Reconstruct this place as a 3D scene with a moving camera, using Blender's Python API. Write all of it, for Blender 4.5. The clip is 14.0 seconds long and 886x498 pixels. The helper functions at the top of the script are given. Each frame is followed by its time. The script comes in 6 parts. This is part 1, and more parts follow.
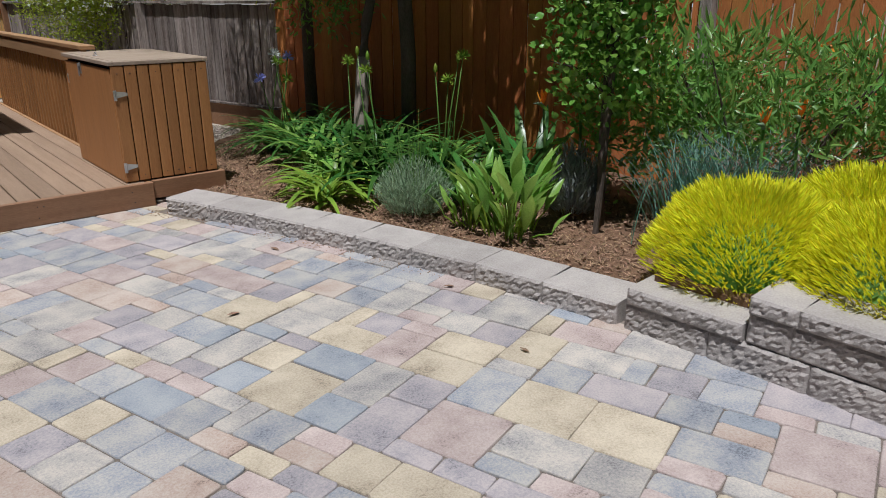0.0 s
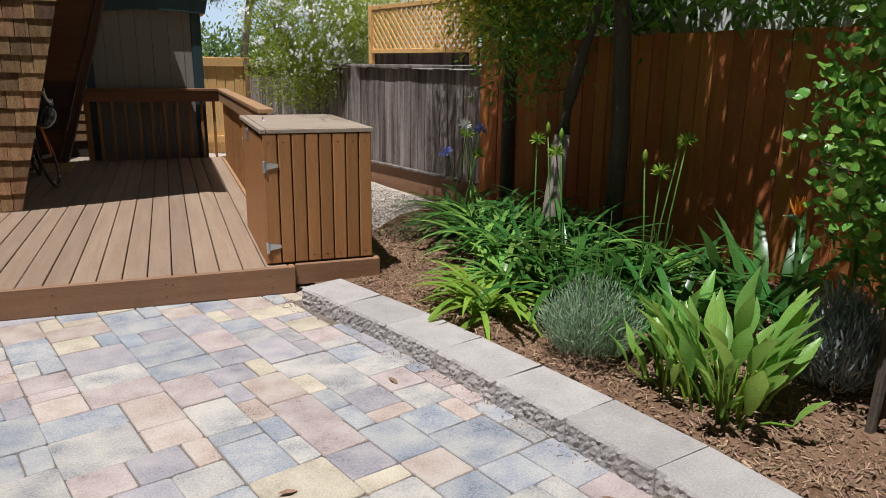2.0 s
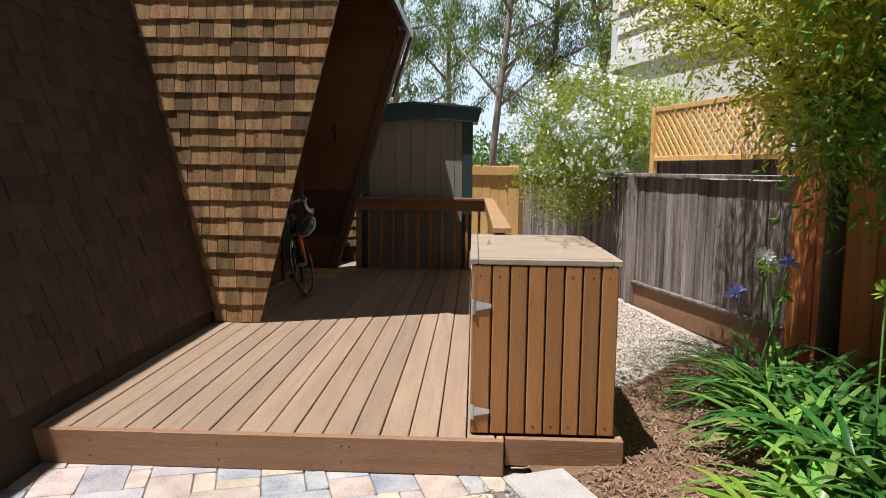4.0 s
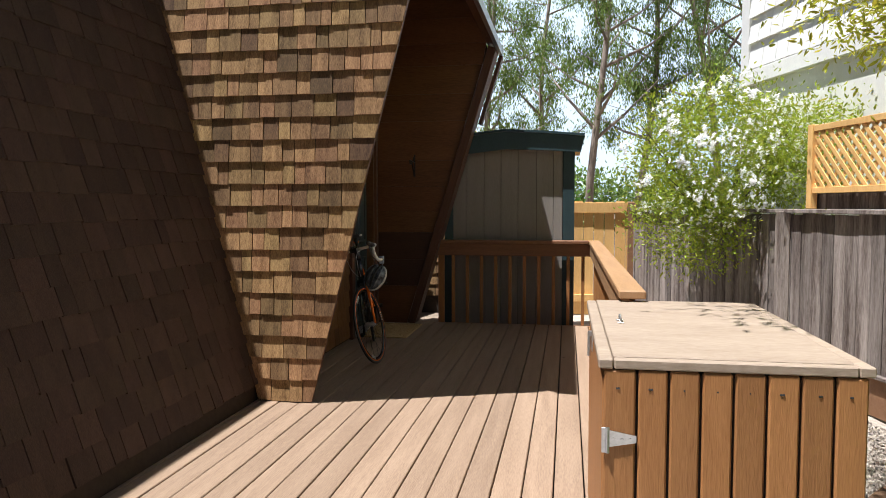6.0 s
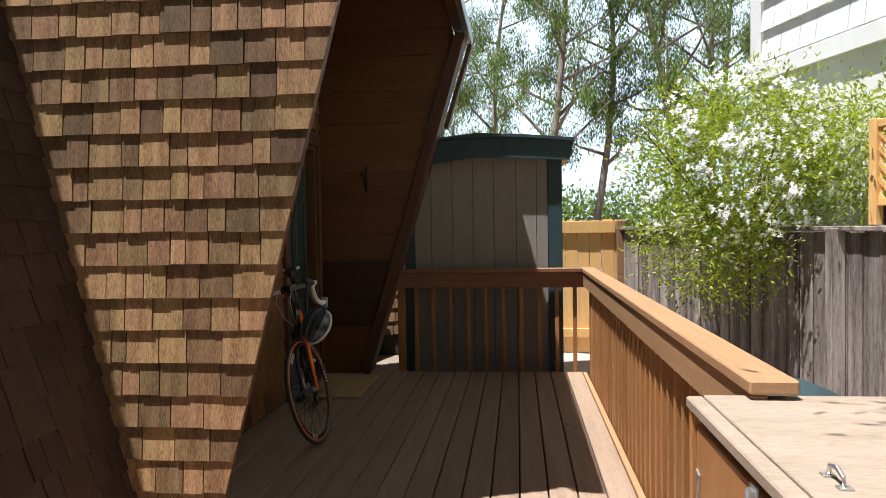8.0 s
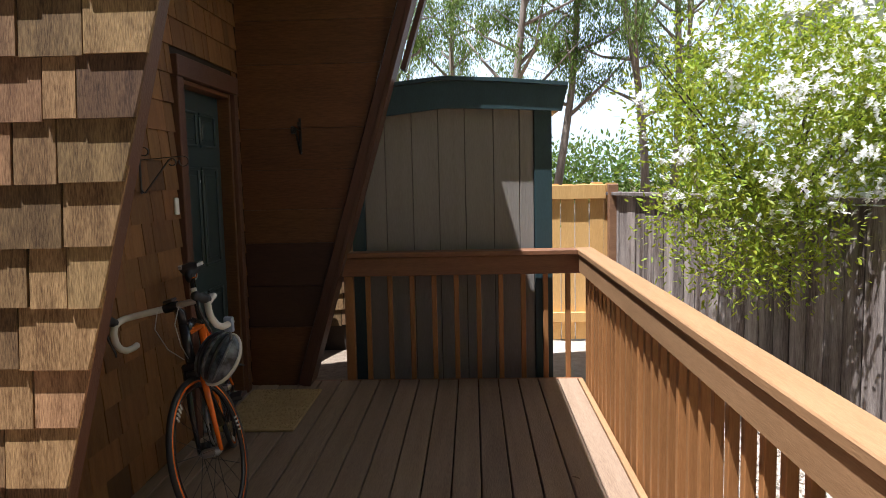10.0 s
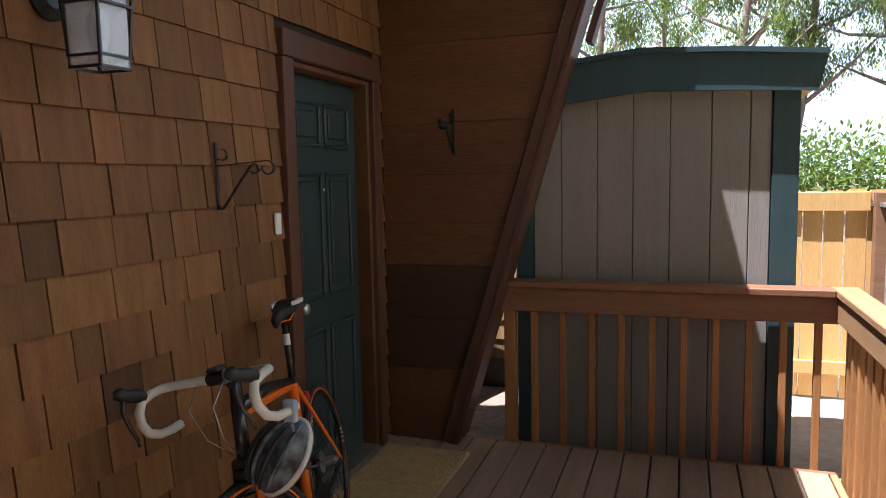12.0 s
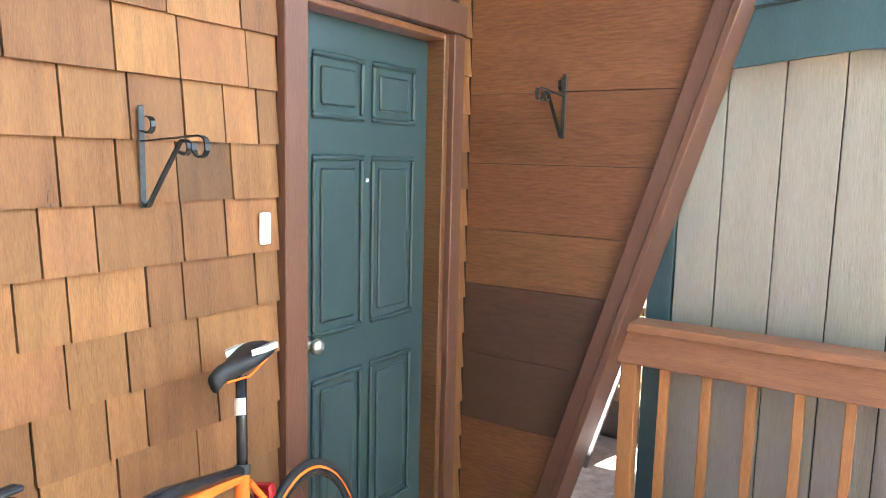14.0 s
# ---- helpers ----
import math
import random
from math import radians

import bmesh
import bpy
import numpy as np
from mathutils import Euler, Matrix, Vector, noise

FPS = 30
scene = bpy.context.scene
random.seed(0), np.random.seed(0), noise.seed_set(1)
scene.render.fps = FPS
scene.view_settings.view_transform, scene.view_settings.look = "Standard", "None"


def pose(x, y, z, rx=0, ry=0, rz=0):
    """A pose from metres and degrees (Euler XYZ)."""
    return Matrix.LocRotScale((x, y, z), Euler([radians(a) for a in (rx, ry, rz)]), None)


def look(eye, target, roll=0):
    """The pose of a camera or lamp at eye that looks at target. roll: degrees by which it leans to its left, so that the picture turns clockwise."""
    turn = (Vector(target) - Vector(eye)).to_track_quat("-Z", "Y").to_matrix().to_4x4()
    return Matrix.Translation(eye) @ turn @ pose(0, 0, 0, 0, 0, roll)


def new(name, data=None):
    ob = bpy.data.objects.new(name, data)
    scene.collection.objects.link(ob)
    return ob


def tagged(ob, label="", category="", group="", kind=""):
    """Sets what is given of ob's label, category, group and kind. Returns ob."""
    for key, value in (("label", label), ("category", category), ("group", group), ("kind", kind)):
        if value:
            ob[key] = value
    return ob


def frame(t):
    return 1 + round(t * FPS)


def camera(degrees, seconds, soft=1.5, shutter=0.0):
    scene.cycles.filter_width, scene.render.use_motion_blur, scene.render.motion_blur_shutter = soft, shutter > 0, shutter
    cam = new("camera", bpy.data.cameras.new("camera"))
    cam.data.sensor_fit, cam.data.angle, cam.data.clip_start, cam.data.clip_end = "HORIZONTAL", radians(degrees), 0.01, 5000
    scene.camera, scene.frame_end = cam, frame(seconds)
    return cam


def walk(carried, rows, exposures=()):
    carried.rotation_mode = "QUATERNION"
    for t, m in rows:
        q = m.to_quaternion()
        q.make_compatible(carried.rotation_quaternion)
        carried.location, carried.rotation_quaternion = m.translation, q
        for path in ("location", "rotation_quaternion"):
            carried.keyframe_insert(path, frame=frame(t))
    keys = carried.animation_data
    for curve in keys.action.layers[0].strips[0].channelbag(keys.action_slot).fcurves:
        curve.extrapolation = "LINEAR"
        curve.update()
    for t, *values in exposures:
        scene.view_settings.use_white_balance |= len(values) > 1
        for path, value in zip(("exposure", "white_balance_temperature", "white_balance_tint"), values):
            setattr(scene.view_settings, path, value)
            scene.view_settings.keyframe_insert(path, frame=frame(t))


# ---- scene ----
cam = camera(63.7, 14.0, soft=0.9)
PATH = [
    (0, (0.08, 0.558, 1.491), (1.29, 2.007, 0.83), -0.2),
    (0.5, (0.35, 0.727, 1.494), (1.466, 2.265, 0.871), 0.1),
    (1, (0.611, 0.935, 1.492), (1.636, 2.54, 0.881), 1.2),
    (1.5, (0.853, 1.185, 1.492), (1.786, 2.861, 0.926), 1.4),
    (2, (1.07, 1.459, 1.481), (1.764, 3.268, 0.983), 0.8),
    (2.5, (1.227, 1.717, 1.504), (1.703, 3.61, 1.067), 1.1),
    (3, (1.378, 2.013, 1.499), (1.64, 3.96, 1.126), 0.5),
    (3.5, (1.543, 2.33, 1.494), (1.592, 4.305, 1.182), 0.2),
    (4, (1.62, 2.654, 1.511), (1.534, 4.64, 1.287), 0.7),
    (4.2, (1.643, 2.758, 1.516), (1.529, 4.744, 1.31), 0.9),
    (6.5, (1.425, 4.422, 1.524), (1.063, 6.387, 1.446), -0.2),
    (7, (1.326, 4.807, 1.532), (1.008, 6.781, 1.496), -0.6),
    (7.5, (1.24, 5.148, 1.539), (0.946, 7.126, 1.494), -0.5),
    (8, (1.169, 5.51, 1.531), (0.961, 7.498, 1.466), -0.9),
    (8.2, (1.147, 5.677, 1.496), (0.998, 7.67, 1.43), -1.1),
    (10.3, (0.999, 7.108, 1.679), (0.913, 9.095, 1.469), -1.3),
    (10.5, (0.999, 7.226, 1.681), (0.89, 9.212, 1.471), -1.4),
    (11, (1.047, 7.538, 1.711), (0.687, 9.494, 1.5), -1.5),
    (11.5, (1.001, 7.853, 1.725), (0.491, 9.776, 1.521), -1.4),
    (12, (1.022, 8.12, 1.725), (0.385, 10.005, 1.523), -1.1),
    (12.5, (1.037, 8.426, 1.735), (0.202, 10.233, 1.548), -0.7),
    (13, (1.006, 8.698, 1.729), (0.072, 10.455, 1.531), 0.5),
    (13.5, (0.94, 9.002, 1.744), (-0.019, 10.741, 1.508), 1.2),
    (14, (0.962, 9.298, 1.756), (-0.112, 10.966, 1.504), 1.4),
]
EXPOSURES = [(0.0, -0.15, 6050, 12), (1.0, -0.08, 6050, 12), (2.0, 0.12, 6150, 12), (3.0, 0.3, 6250, 12), (4.0, 0.52, 6350, 12), (6.5, 0.9, 6250, 12), (8.0, 0.95, 6200, 13), (10.5, 1.05, 6000, 13), (11.5, 1.25, 5900, 13), (12.0, 1.65, 5900, 17), (12.5, 2.2, 5850, 20), (13.0, 3.6, 5650, 13), (13.5, 4.55, 5300, 9), (14.0, 4.7, 5150, 8)]
walk(cam, [(t, look(eye, target, roll)) for t, eye, target, roll in PATH], EXPOSURES)

# ---- light ----
SUN = Vector((0.263, 0.19, -1.0)).normalized()
ELEV = math.asin(-SUN.z)
sun_data = bpy.data.lights.new("sun", "SUN")
sun_data.energy, sun_data.angle, sun_data.color = 5.0, radians(0.55), (1.0, 0.975, 0.935)
sun = new("sun", sun_data)
sun.matrix_world = look(Vector((0, 0, 20)) - SUN * 10, Vector((0, 0, 20)))
world = bpy.data.worlds.new("sky")
scene.world = world
world.use_nodes = True
wn = world.node_tree.nodes
sky = wn.new("ShaderNodeTexSky")
sky.sky_type, sky.sun_disc, sky.sun_elevation = "NISHITA", False, ELEV
sky.sun_rotation = math.atan2(-SUN.x, -SUN.y)
sky.air_density, sky.dust_density, sky.ozone_density = 1.0, 0.8, 1.0
wn["Background"].inputs["Strength"].default_value = 0.018
world.node_tree.links.new(sky.outputs["Color"], wn["Background"].inputs["Color"])

# ---- helpers of this scene ----
rng = random.Random(7)
nrg = np.random.default_rng(11)


def obj(name, me, parent=None, m=None):
    ob = new(name, me)
    if parent is not None:
        ob.parent = parent
    if m is not None:
        ob.matrix_basis = m
    return ob


def mesh_of(bm, material=None, smooth=False):
    me = bpy.data.meshes.new("m")
    bm.normal_update()
    bm.to_mesh(me)
    bm.free()
    if material:
        me.materials.append(material)
    if smooth:
        for p in me.polygons:
            p.use_smooth = True
    return me


def part(name, bm, material, parent=None, label="", smooth=False, m=None):
    ob = obj(name, mesh_of(bm, material, smooth), parent, m)
    if label:
        ob["label"] = label
    return ob


def thing(name, label, category, group="", m=None, kind=""):
    ob = new(name)
    ob.empty_display_size = 0.1
    if m is not None:
        ob.matrix_basis = m
    return tagged(ob, label, category, group, kind)


def add_box(bm, x0, x1, y0, y1, z0, z1, bevel=0.004):
    r = bmesh.ops.create_cube(bm, size=1.0, matrix=Matrix.LocRotScale(((x0 + x1) / 2, (y0 + y1) / 2, (z0 + z1) / 2), None, (x1 - x0, y1 - y0, z1 - z0)))
    if bevel:
        edges = list({e for v in r["verts"] for e in v.link_edges})
        bmesh.ops.bevel(bm, geom=edges, offset=bevel, segments=1, affect="EDGES")
    return bm


def box(x0, x1, y0, y1, z0, z1, bevel=0.004):
    return add_box(bmesh.new(), x0, x1, y0, y1, z0, z1, bevel)


def add_beam(bm, p, q, w, h, up=(0, 0, 1), bevel=0.003):
    """A bar from p to q, w wide across and h high along up."""
    p, q = Vector(p), Vector(q)
    d = (q - p).normalized()
    side = d.cross(Vector(up)).normalized()
    top = side.cross(d).normalized()
    m = Matrix((side, d, top)).transposed().to_4x4()
    m.translation = (p + q) / 2
    r = bmesh.ops.create_cube(bm, size=1.0, matrix=m @ Matrix.Diagonal((w, (q - p).length, h, 1)))
    if bevel:
        bmesh.ops.bevel(bm, geom=list({e for v in r["verts"] for e in v.link_edges}), offset=bevel, segments=1, affect="EDGES")
    return bm


def beam(p, q, w, h, up=(0, 0, 1), bevel=0.003):
    return add_beam(bmesh.new(), p, q, w, h, up, bevel)


def add_tube(bm, pts, radii, seg=8, cap=True):
    """A round tube along pts with a radius at each."""
    pts = [Vector(p) for p in pts]
    rings = []
    ref = Vector((0, 0, 1))
    for i, p in enumerate(pts):
        d = (pts[min(i + 1, len(pts) - 1)] - pts[max(i - 1, 0)]).normalized()
        if abs(d.dot(ref)) > 0.95:
            ref = Vector((1, 0, 0)) if abs(d.x) < 0.9 else Vector((0, 1, 0))
        a = d.cross(ref).normalized()
        b = d.cross(a).normalized()
        r = radii[i] if isinstance(radii, (list, tuple)) else radii
        rings.append([bm.verts.new(p + (a * math.cos(2 * math.pi * k / seg) + b * math.sin(2 * math.pi * k / seg)) * r) for k in range(seg)])
    for r0, r1 in zip(rings, rings[1:]):
        for k in range(seg):
            bm.faces.new((r0[k], r0[(k + 1) % seg], r1[(k + 1) % seg], r1[k]))
    if cap:
        bm.faces.new(rings[0])
        bm.faces.new(list(reversed(rings[-1])))
    bmesh.ops.recalc_face_normals(bm, faces=bm.faces[:])
    return bm


def tube(pts, radii, seg=8, cap=True):
    return add_tube(bmesh.new(), pts, radii, seg, cap)


def prism(pts, axis, a, b):
    """A flat shape, given by points in the plane across the axis, drawn out from a to b. axis y: points are (x, z)."""
    bm = bmesh.new()
    def v(p, c):
        return bm.verts.new({"y": (p[0], c, p[1]), "x": (c, p[0], p[1]), "z": (p[0], p[1], c)}[axis])
    lo, hi = [v(p, a) for p in pts], [v(p, b) for p in pts]
    n = len(pts)
    for i in range(n):
        bm.faces.new((lo[i], lo[(i + 1) % n], hi[(i + 1) % n], hi[i]))
    bm.faces.new(list(reversed(lo)))
    bm.faces.new(hi)
    bmesh.ops.recalc_face_normals(bm, faces=bm.faces[:])
    return bm


def torus(R, r, seg=40, ring=8, m=Matrix()):
    bm = bmesh.new()
    rows = []
    for i in range(seg):
        a = 2 * math.pi * i / seg
        rows.append([bm.verts.new(m @ Vector(((R + r * math.cos(2 * math.pi * j / ring)) * math.cos(a), r * math.sin(2 * math.pi * j / ring), (R + r * math.cos(2 * math.pi * j / ring)) * math.sin(a)))) for j in range(ring)])
    for i in range(seg):
        for j in range(ring):
            bm.faces.new((rows[i][j], rows[i][(j + 1) % ring], rows[(i + 1) % seg][(j + 1) % ring], rows[(i + 1) % seg][j]))
    bmesh.ops.recalc_face_normals(bm, faces=bm.faces[:])
    return bm


def spread(name, verts, faces, turns, places, material, parent=None, smooth=True, label=""):
    """One mesh of many copies of a small template, each with its 3x3 matrix and place."""
    tv = np.array(verts, float)
    n, k = len(places), len(tv)
    allv = (np.einsum("nij,kj->nki", np.array(turns), tv) + np.array(places)[:, None, :]).reshape(-1, 3)
    allf = []
    for i in range(n):
        o = i * k
        allf.extend([tuple(o + j for j in f) for f in faces])
    me = bpy.data.meshes.new("m")
    me.from_pydata(allv.tolist(), [], allf)
    me.materials.append(material)
    if smooth:
        me.polygons.foreach_set("use_smooth", [True] * len(me.polygons))
    me.update()
    ob = obj(name, me, parent)
    if label:
        ob["label"] = label
    return ob


# ---- materials ----
def mat(name, c1, c2, rough=0.7, scale=8.0, bump=0.3, stretch=(1, 1, 1), vary=0.0, island=0.0, hue=0.0, metal=0.0, blotch=0.35, fine=6.0, dark=None, spec=0.4, odd=0.0, span=(0.34, 0.66)):
    """A surface with grain (stretch), blotches and a tone that varies from piece to piece."""
    m = bpy.data.materials.new(name)
    m.use_nodes = True
    n, ln = m.node_tree.nodes, m.node_tree.links
    b = n["Principled BSDF"]
    b.inputs["Roughness"].default_value, b.inputs["Metallic"].default_value = rough, metal
    b.inputs["Specular IOR Level"].default_value = spec
    geo, inf = n.new("ShaderNodeNewGeometry"), n.new("ShaderNodeObjectInfo")
    rnd = n.new("ShaderNodeMath")
    rnd.operation = "ADD"
    ln.new(inf.outputs["Random"], rnd.inputs[0])
    ln.new(geo.outputs["Random Per Island"], rnd.inputs[1])
    if not island:
        rnd.inputs[1].default_value = 0.0
        ln.remove(rnd.inputs[1].links[0])
    off = n.new("ShaderNodeVectorMath")
    off.operation = "SCALE"
    off.inputs[0].default_value = (37.0, 53.0, 71.0)
    ln.new(rnd.outputs[0], off.inputs["Scale"])
    pos = n.new("ShaderNodeVectorMath")
    pos.operation = "ADD"
    ln.new(geo.outputs["Position"], pos.inputs[0])
    if vary or island:
        ln.new(off.outputs[0], pos.inputs[1])
    mp = n.new("ShaderNodeMapping")
    mp.inputs["Scale"].default_value = stretch
    ln.new(pos.outputs[0], mp.inputs["Vector"])
    grain = n.new("ShaderNodeTexNoise")
    grain.inputs["Scale"].default_value, grain.inputs["Detail"].default_value, grain.inputs["Roughness"].default_value = scale * fine, 6.0, 0.65
    ln.new(mp.outputs[0], grain.inputs["Vector"])
    big = n.new("ShaderNodeTexNoise")
    big.inputs["Scale"].default_value, big.inputs["Detail"].default_value = scale * 0.45, 4.0
    ln.new(mp.outputs[0], big.inputs["Vector"])
    mixv = n.new("ShaderNodeMix")
    mixv.inputs[0].default_value = blotch
    ln.new(grain.outputs["Fac"], mixv.inputs[2])
    ln.new(big.outputs["Fac"], mixv.inputs[3])
    ramp = n.new("ShaderNodeValToRGB")
    ramp.color_ramp.elements[0].position, ramp.color_ramp.elements[0].color = span[0], (*c1, 1)
    ramp.color_ramp.elements[1].position, ramp.color_ramp.elements[1].color = span[1], (*c2, 1)
    if dark:
        e = ramp.color_ramp.elements.new(span[0] - 0.08)
        e.color = (*dark, 1)
    ln.new(mixv.outputs[0], ramp.inputs[0])
    col = ramp.outputs[0]
    if vary or island:
        frac = n.new("ShaderNodeMath")
        frac.operation = "FRACT"
        ln.new(rnd.outputs[0], frac.inputs[0])
        mr = n.new("ShaderNodeMapRange")
        mr.inputs["To Min"].default_value, mr.inputs["To Max"].default_value = 1 - max(vary, island), 1 + max(vary, island)
        ln.new(frac.outputs[0], mr.inputs["Value"])
        hs = n.new("ShaderNodeHueSaturation")
        ln.new(mr.outputs[0], hs.inputs["Value"])
        if odd:
            # a few darker, greyer pieces among the rest
            pick, part_of, gt, mul, away = (n.new("ShaderNodeMath") for _ in range(5))
            pick.operation, part_of.operation, gt.operation, mul.operation, away.operation = "MULTIPLY", "FRACT", "LESS_THAN", "MULTIPLY_ADD", "MULTIPLY"
            pick.inputs[1].default_value, gt.inputs[1].default_value, mul.inputs[1].default_value, mul.inputs[2].default_value = 13.77, odd, -0.42, 1.0
            ln.new(rnd.outputs[0], pick.inputs[0])
            ln.new(pick.outputs[0], part_of.inputs[0])
            ln.new(part_of.outputs[0], gt.inputs[0])
            ln.new(gt.outputs[0], mul.inputs[0])
            ln.new(mul.outputs[0], away.inputs[0])
            ln.new(mr.outputs[0], away.inputs[1])
            ln.new(away.outputs[0], hs.inputs["Value"])
        if hue:
            m2, f2, hr = n.new("ShaderNodeMath"), n.new("ShaderNodeMath"), n.new("ShaderNodeMapRange")
            m2.operation, f2.operation = "MULTIPLY", "FRACT"
            m2.inputs[1].default_value = 7.31
            ln.new(rnd.outputs[0], m2.inputs[0])
            ln.new(m2.outputs[0], f2.inputs[0])
            ln.new(f2.outputs[0], hr.inputs["Value"])
            hr.inputs["To Min"].default_value, hr.inputs["To Max"].default_value = 0.5 - hue, 0.5 + hue
            ln.new(hr.outputs[0], hs.inputs["Hue"])
        ln.new(col, hs.inputs["Color"])
        col = hs.outputs[0]
    ln.new(col, b.inputs["Base Color"])
    if bump:
        bp = n.new("ShaderNodeBump")
        bp.inputs["Strength"].default_value, bp.inputs["Distance"].default_value = bump, 0.01
        ln.new(mixv.outputs[0], bp.inputs["Height"])
        ln.new(bp.outputs[0], b.inputs["Normal"])
    return m


def leafmat(name, c1, c2, rough=0.45, through_light=0.35, island=0.3, hue=0.02, spec=0.35):
    m = mat(name, c1, c2, rough, 20.0, 0.0, island=island, hue=hue, spec=spec)
    n, ln = m.node_tree.nodes, m.node_tree.links
    b = n["Principled BSDF"]
    tr, mix, out = n.new("ShaderNodeBsdfTranslucent"), n.new("ShaderNodeMixShader"), n["Material Output"]
    mix.inputs[0].default_value = through_light
    src = b.inputs["Base Color"].links[0].from_socket
    hs = n.new("ShaderNodeHueSaturation")
    hs.inputs["Value"].default_value, hs.inputs["Hue"].default_value = 1.5, 0.485
    ln.new(src, hs.inputs["Color"])
    ln.new(hs.outputs[0], tr.inputs["Color"])
    ln.new(b.outputs[0], mix.inputs[1])
    ln.new(tr.outputs[0], mix.inputs[2])
    ln.new(mix.outputs[0], out.inputs["Surface"])
    return m


M_DECK = mat("deck_stain", (0.21, 0.14, 0.094), (0.37, 0.265, 0.185), 0.62, 5.0, 0.35, (9, 0.6, 9), vary=0.12, dark=(0.15, 0.095, 0.065))
M_FASCIA = mat("stained_board", (0.2, 0.1, 0.052), (0.32, 0.175, 0.098), 0.6, 5.0, 0.3, (0.7, 9, 9), vary=0.1, dark=(0.13, 0.055, 0.03))
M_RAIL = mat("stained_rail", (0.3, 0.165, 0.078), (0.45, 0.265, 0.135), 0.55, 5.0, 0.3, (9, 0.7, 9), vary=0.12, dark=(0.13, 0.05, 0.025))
# Same stain with cross grain, coloured darker for the shaded rear run.
M_RAILX = mat("stained_rail_across_shaded", (0.16, 0.067, 0.033), (0.25, 0.118, 0.057), 0.55, 5.0, 0.3, (0.7, 9, 9), vary=0.1, dark=(0.09, 0.038, 0.02))
M_RAILZ = mat("stained_upright", (0.28, 0.12, 0.04), (0.42, 0.198, 0.072), 0.55, 5.0, 0.3, (9, 9, 0.7), vary=0.15, dark=(0.12, 0.05, 0.02))
M_LID = mat("weathered_plywood", (0.28, 0.21, 0.155), (0.42, 0.335, 0.26), 0.65, 4.0, 0.3, (1.2, 5, 5), vary=0.05, dark=(0.18, 0.125, 0.09))
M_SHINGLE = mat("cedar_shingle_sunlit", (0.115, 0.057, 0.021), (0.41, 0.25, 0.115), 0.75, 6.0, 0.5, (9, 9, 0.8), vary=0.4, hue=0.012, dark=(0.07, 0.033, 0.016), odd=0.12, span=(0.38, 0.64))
# Brown cedar, its colour lowered further to carry the long wall's shade.
M_SHINGLE2 = mat("cedar_shingle_brown_shaded", (0.042, 0.024, 0.018), (0.08, 0.047, 0.034), 0.85, 6.0, 0.5, (5, 5, 0.8), vary=0.25, hue=0.01, island=0.25)
M_SHINGLE3 = mat("cedar_shingle_red", (0.145, 0.062, 0.019), (0.235, 0.112, 0.036), 0.7, 6.0, 0.4, (9, 9, 0.7), vary=0.24, hue=0.004, dark=(0.05, 0.018, 0.008), blotch=0.45, odd=0.03, span=(0.38, 0.64))
M_BACK = mat("tar_paper", (0.03, 0.02, 0.015), (0.05, 0.035, 0.025), 0.9, 4.0, 0.2)
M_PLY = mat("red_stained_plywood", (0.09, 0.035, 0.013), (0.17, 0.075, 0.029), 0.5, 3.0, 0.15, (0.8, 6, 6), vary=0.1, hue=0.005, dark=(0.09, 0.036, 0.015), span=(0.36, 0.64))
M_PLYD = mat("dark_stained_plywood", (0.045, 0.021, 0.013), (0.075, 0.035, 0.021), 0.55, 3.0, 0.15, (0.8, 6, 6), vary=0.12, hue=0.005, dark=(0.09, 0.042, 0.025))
M_TRIM = mat("brown_trim", (0.08, 0.032, 0.019), (0.125, 0.056, 0.033), 0.5, 5.0, 0.3, (8, 8, 0.8), vary=0.12, dark=(0.06, 0.025, 0.015))
M_SHED = mat("taupe_siding", (0.225, 0.203, 0.18), (0.285, 0.26, 0.235), 0.8, 5.0, 0.5, (6, 6, 0.6), vary=0.03)
M_GREEN = mat("dark_green_paint", (0.023, 0.048, 0.056), (0.034, 0.068, 0.078), 0.45, 6.0, 0.15, (4, 4, 1), vary=0.05)
M_DOOR = mat("green_door_paint", (0.03, 0.05, 0.054), (0.038, 0.062, 0.066), 0.35, 5.0, 0.06, (4, 4, 1))
# Weathered grain whose strong contrast also paints in dappled sun and leaf shadow.
M_GREYW = mat("weathered_grey_dappled_wood", (0.085, 0.062, 0.053), (0.34, 0.295, 0.27), 0.85, 5.0, 0.6, (6, 6, 0.4), vary=0.3, dark=(0.045, 0.03, 0.025), span=(0.4, 0.62), blotch=0.55)
M_REDF = mat("red_cedar_fence", (0.36, 0.118, 0.03), (0.53, 0.2, 0.058), 0.75, 5.0, 0.4, (6, 6, 0.5), vary=0.15, hue=0.01, dark=(0.25, 0.08, 0.03))
M_YELF = mat("new_cedar_fence", (0.68, 0.38, 0.13), (0.84, 0.54, 0.22), 0.7, 5.0, 0.3, (6, 6, 0.5), vary=0.08, dark=(0.48, 0.24, 0.07))
M_STONE = mat("split_concrete_block", (0.29, 0.265, 0.25), (0.47, 0.435, 0.41), 0.95, 14.0, 0.55, vary=0.1, fine=8)
M_PAVE = mat("patio_joint_sand", (0.1, 0.085, 0.07), (0.24, 0.2, 0.17), 0.95, 10.0, 0.5)
M_GROUND = mat("dry_earth", (0.12, 0.09, 0.06), (0.22, 0.17, 0.12), 0.95, 3.0, 0.6)
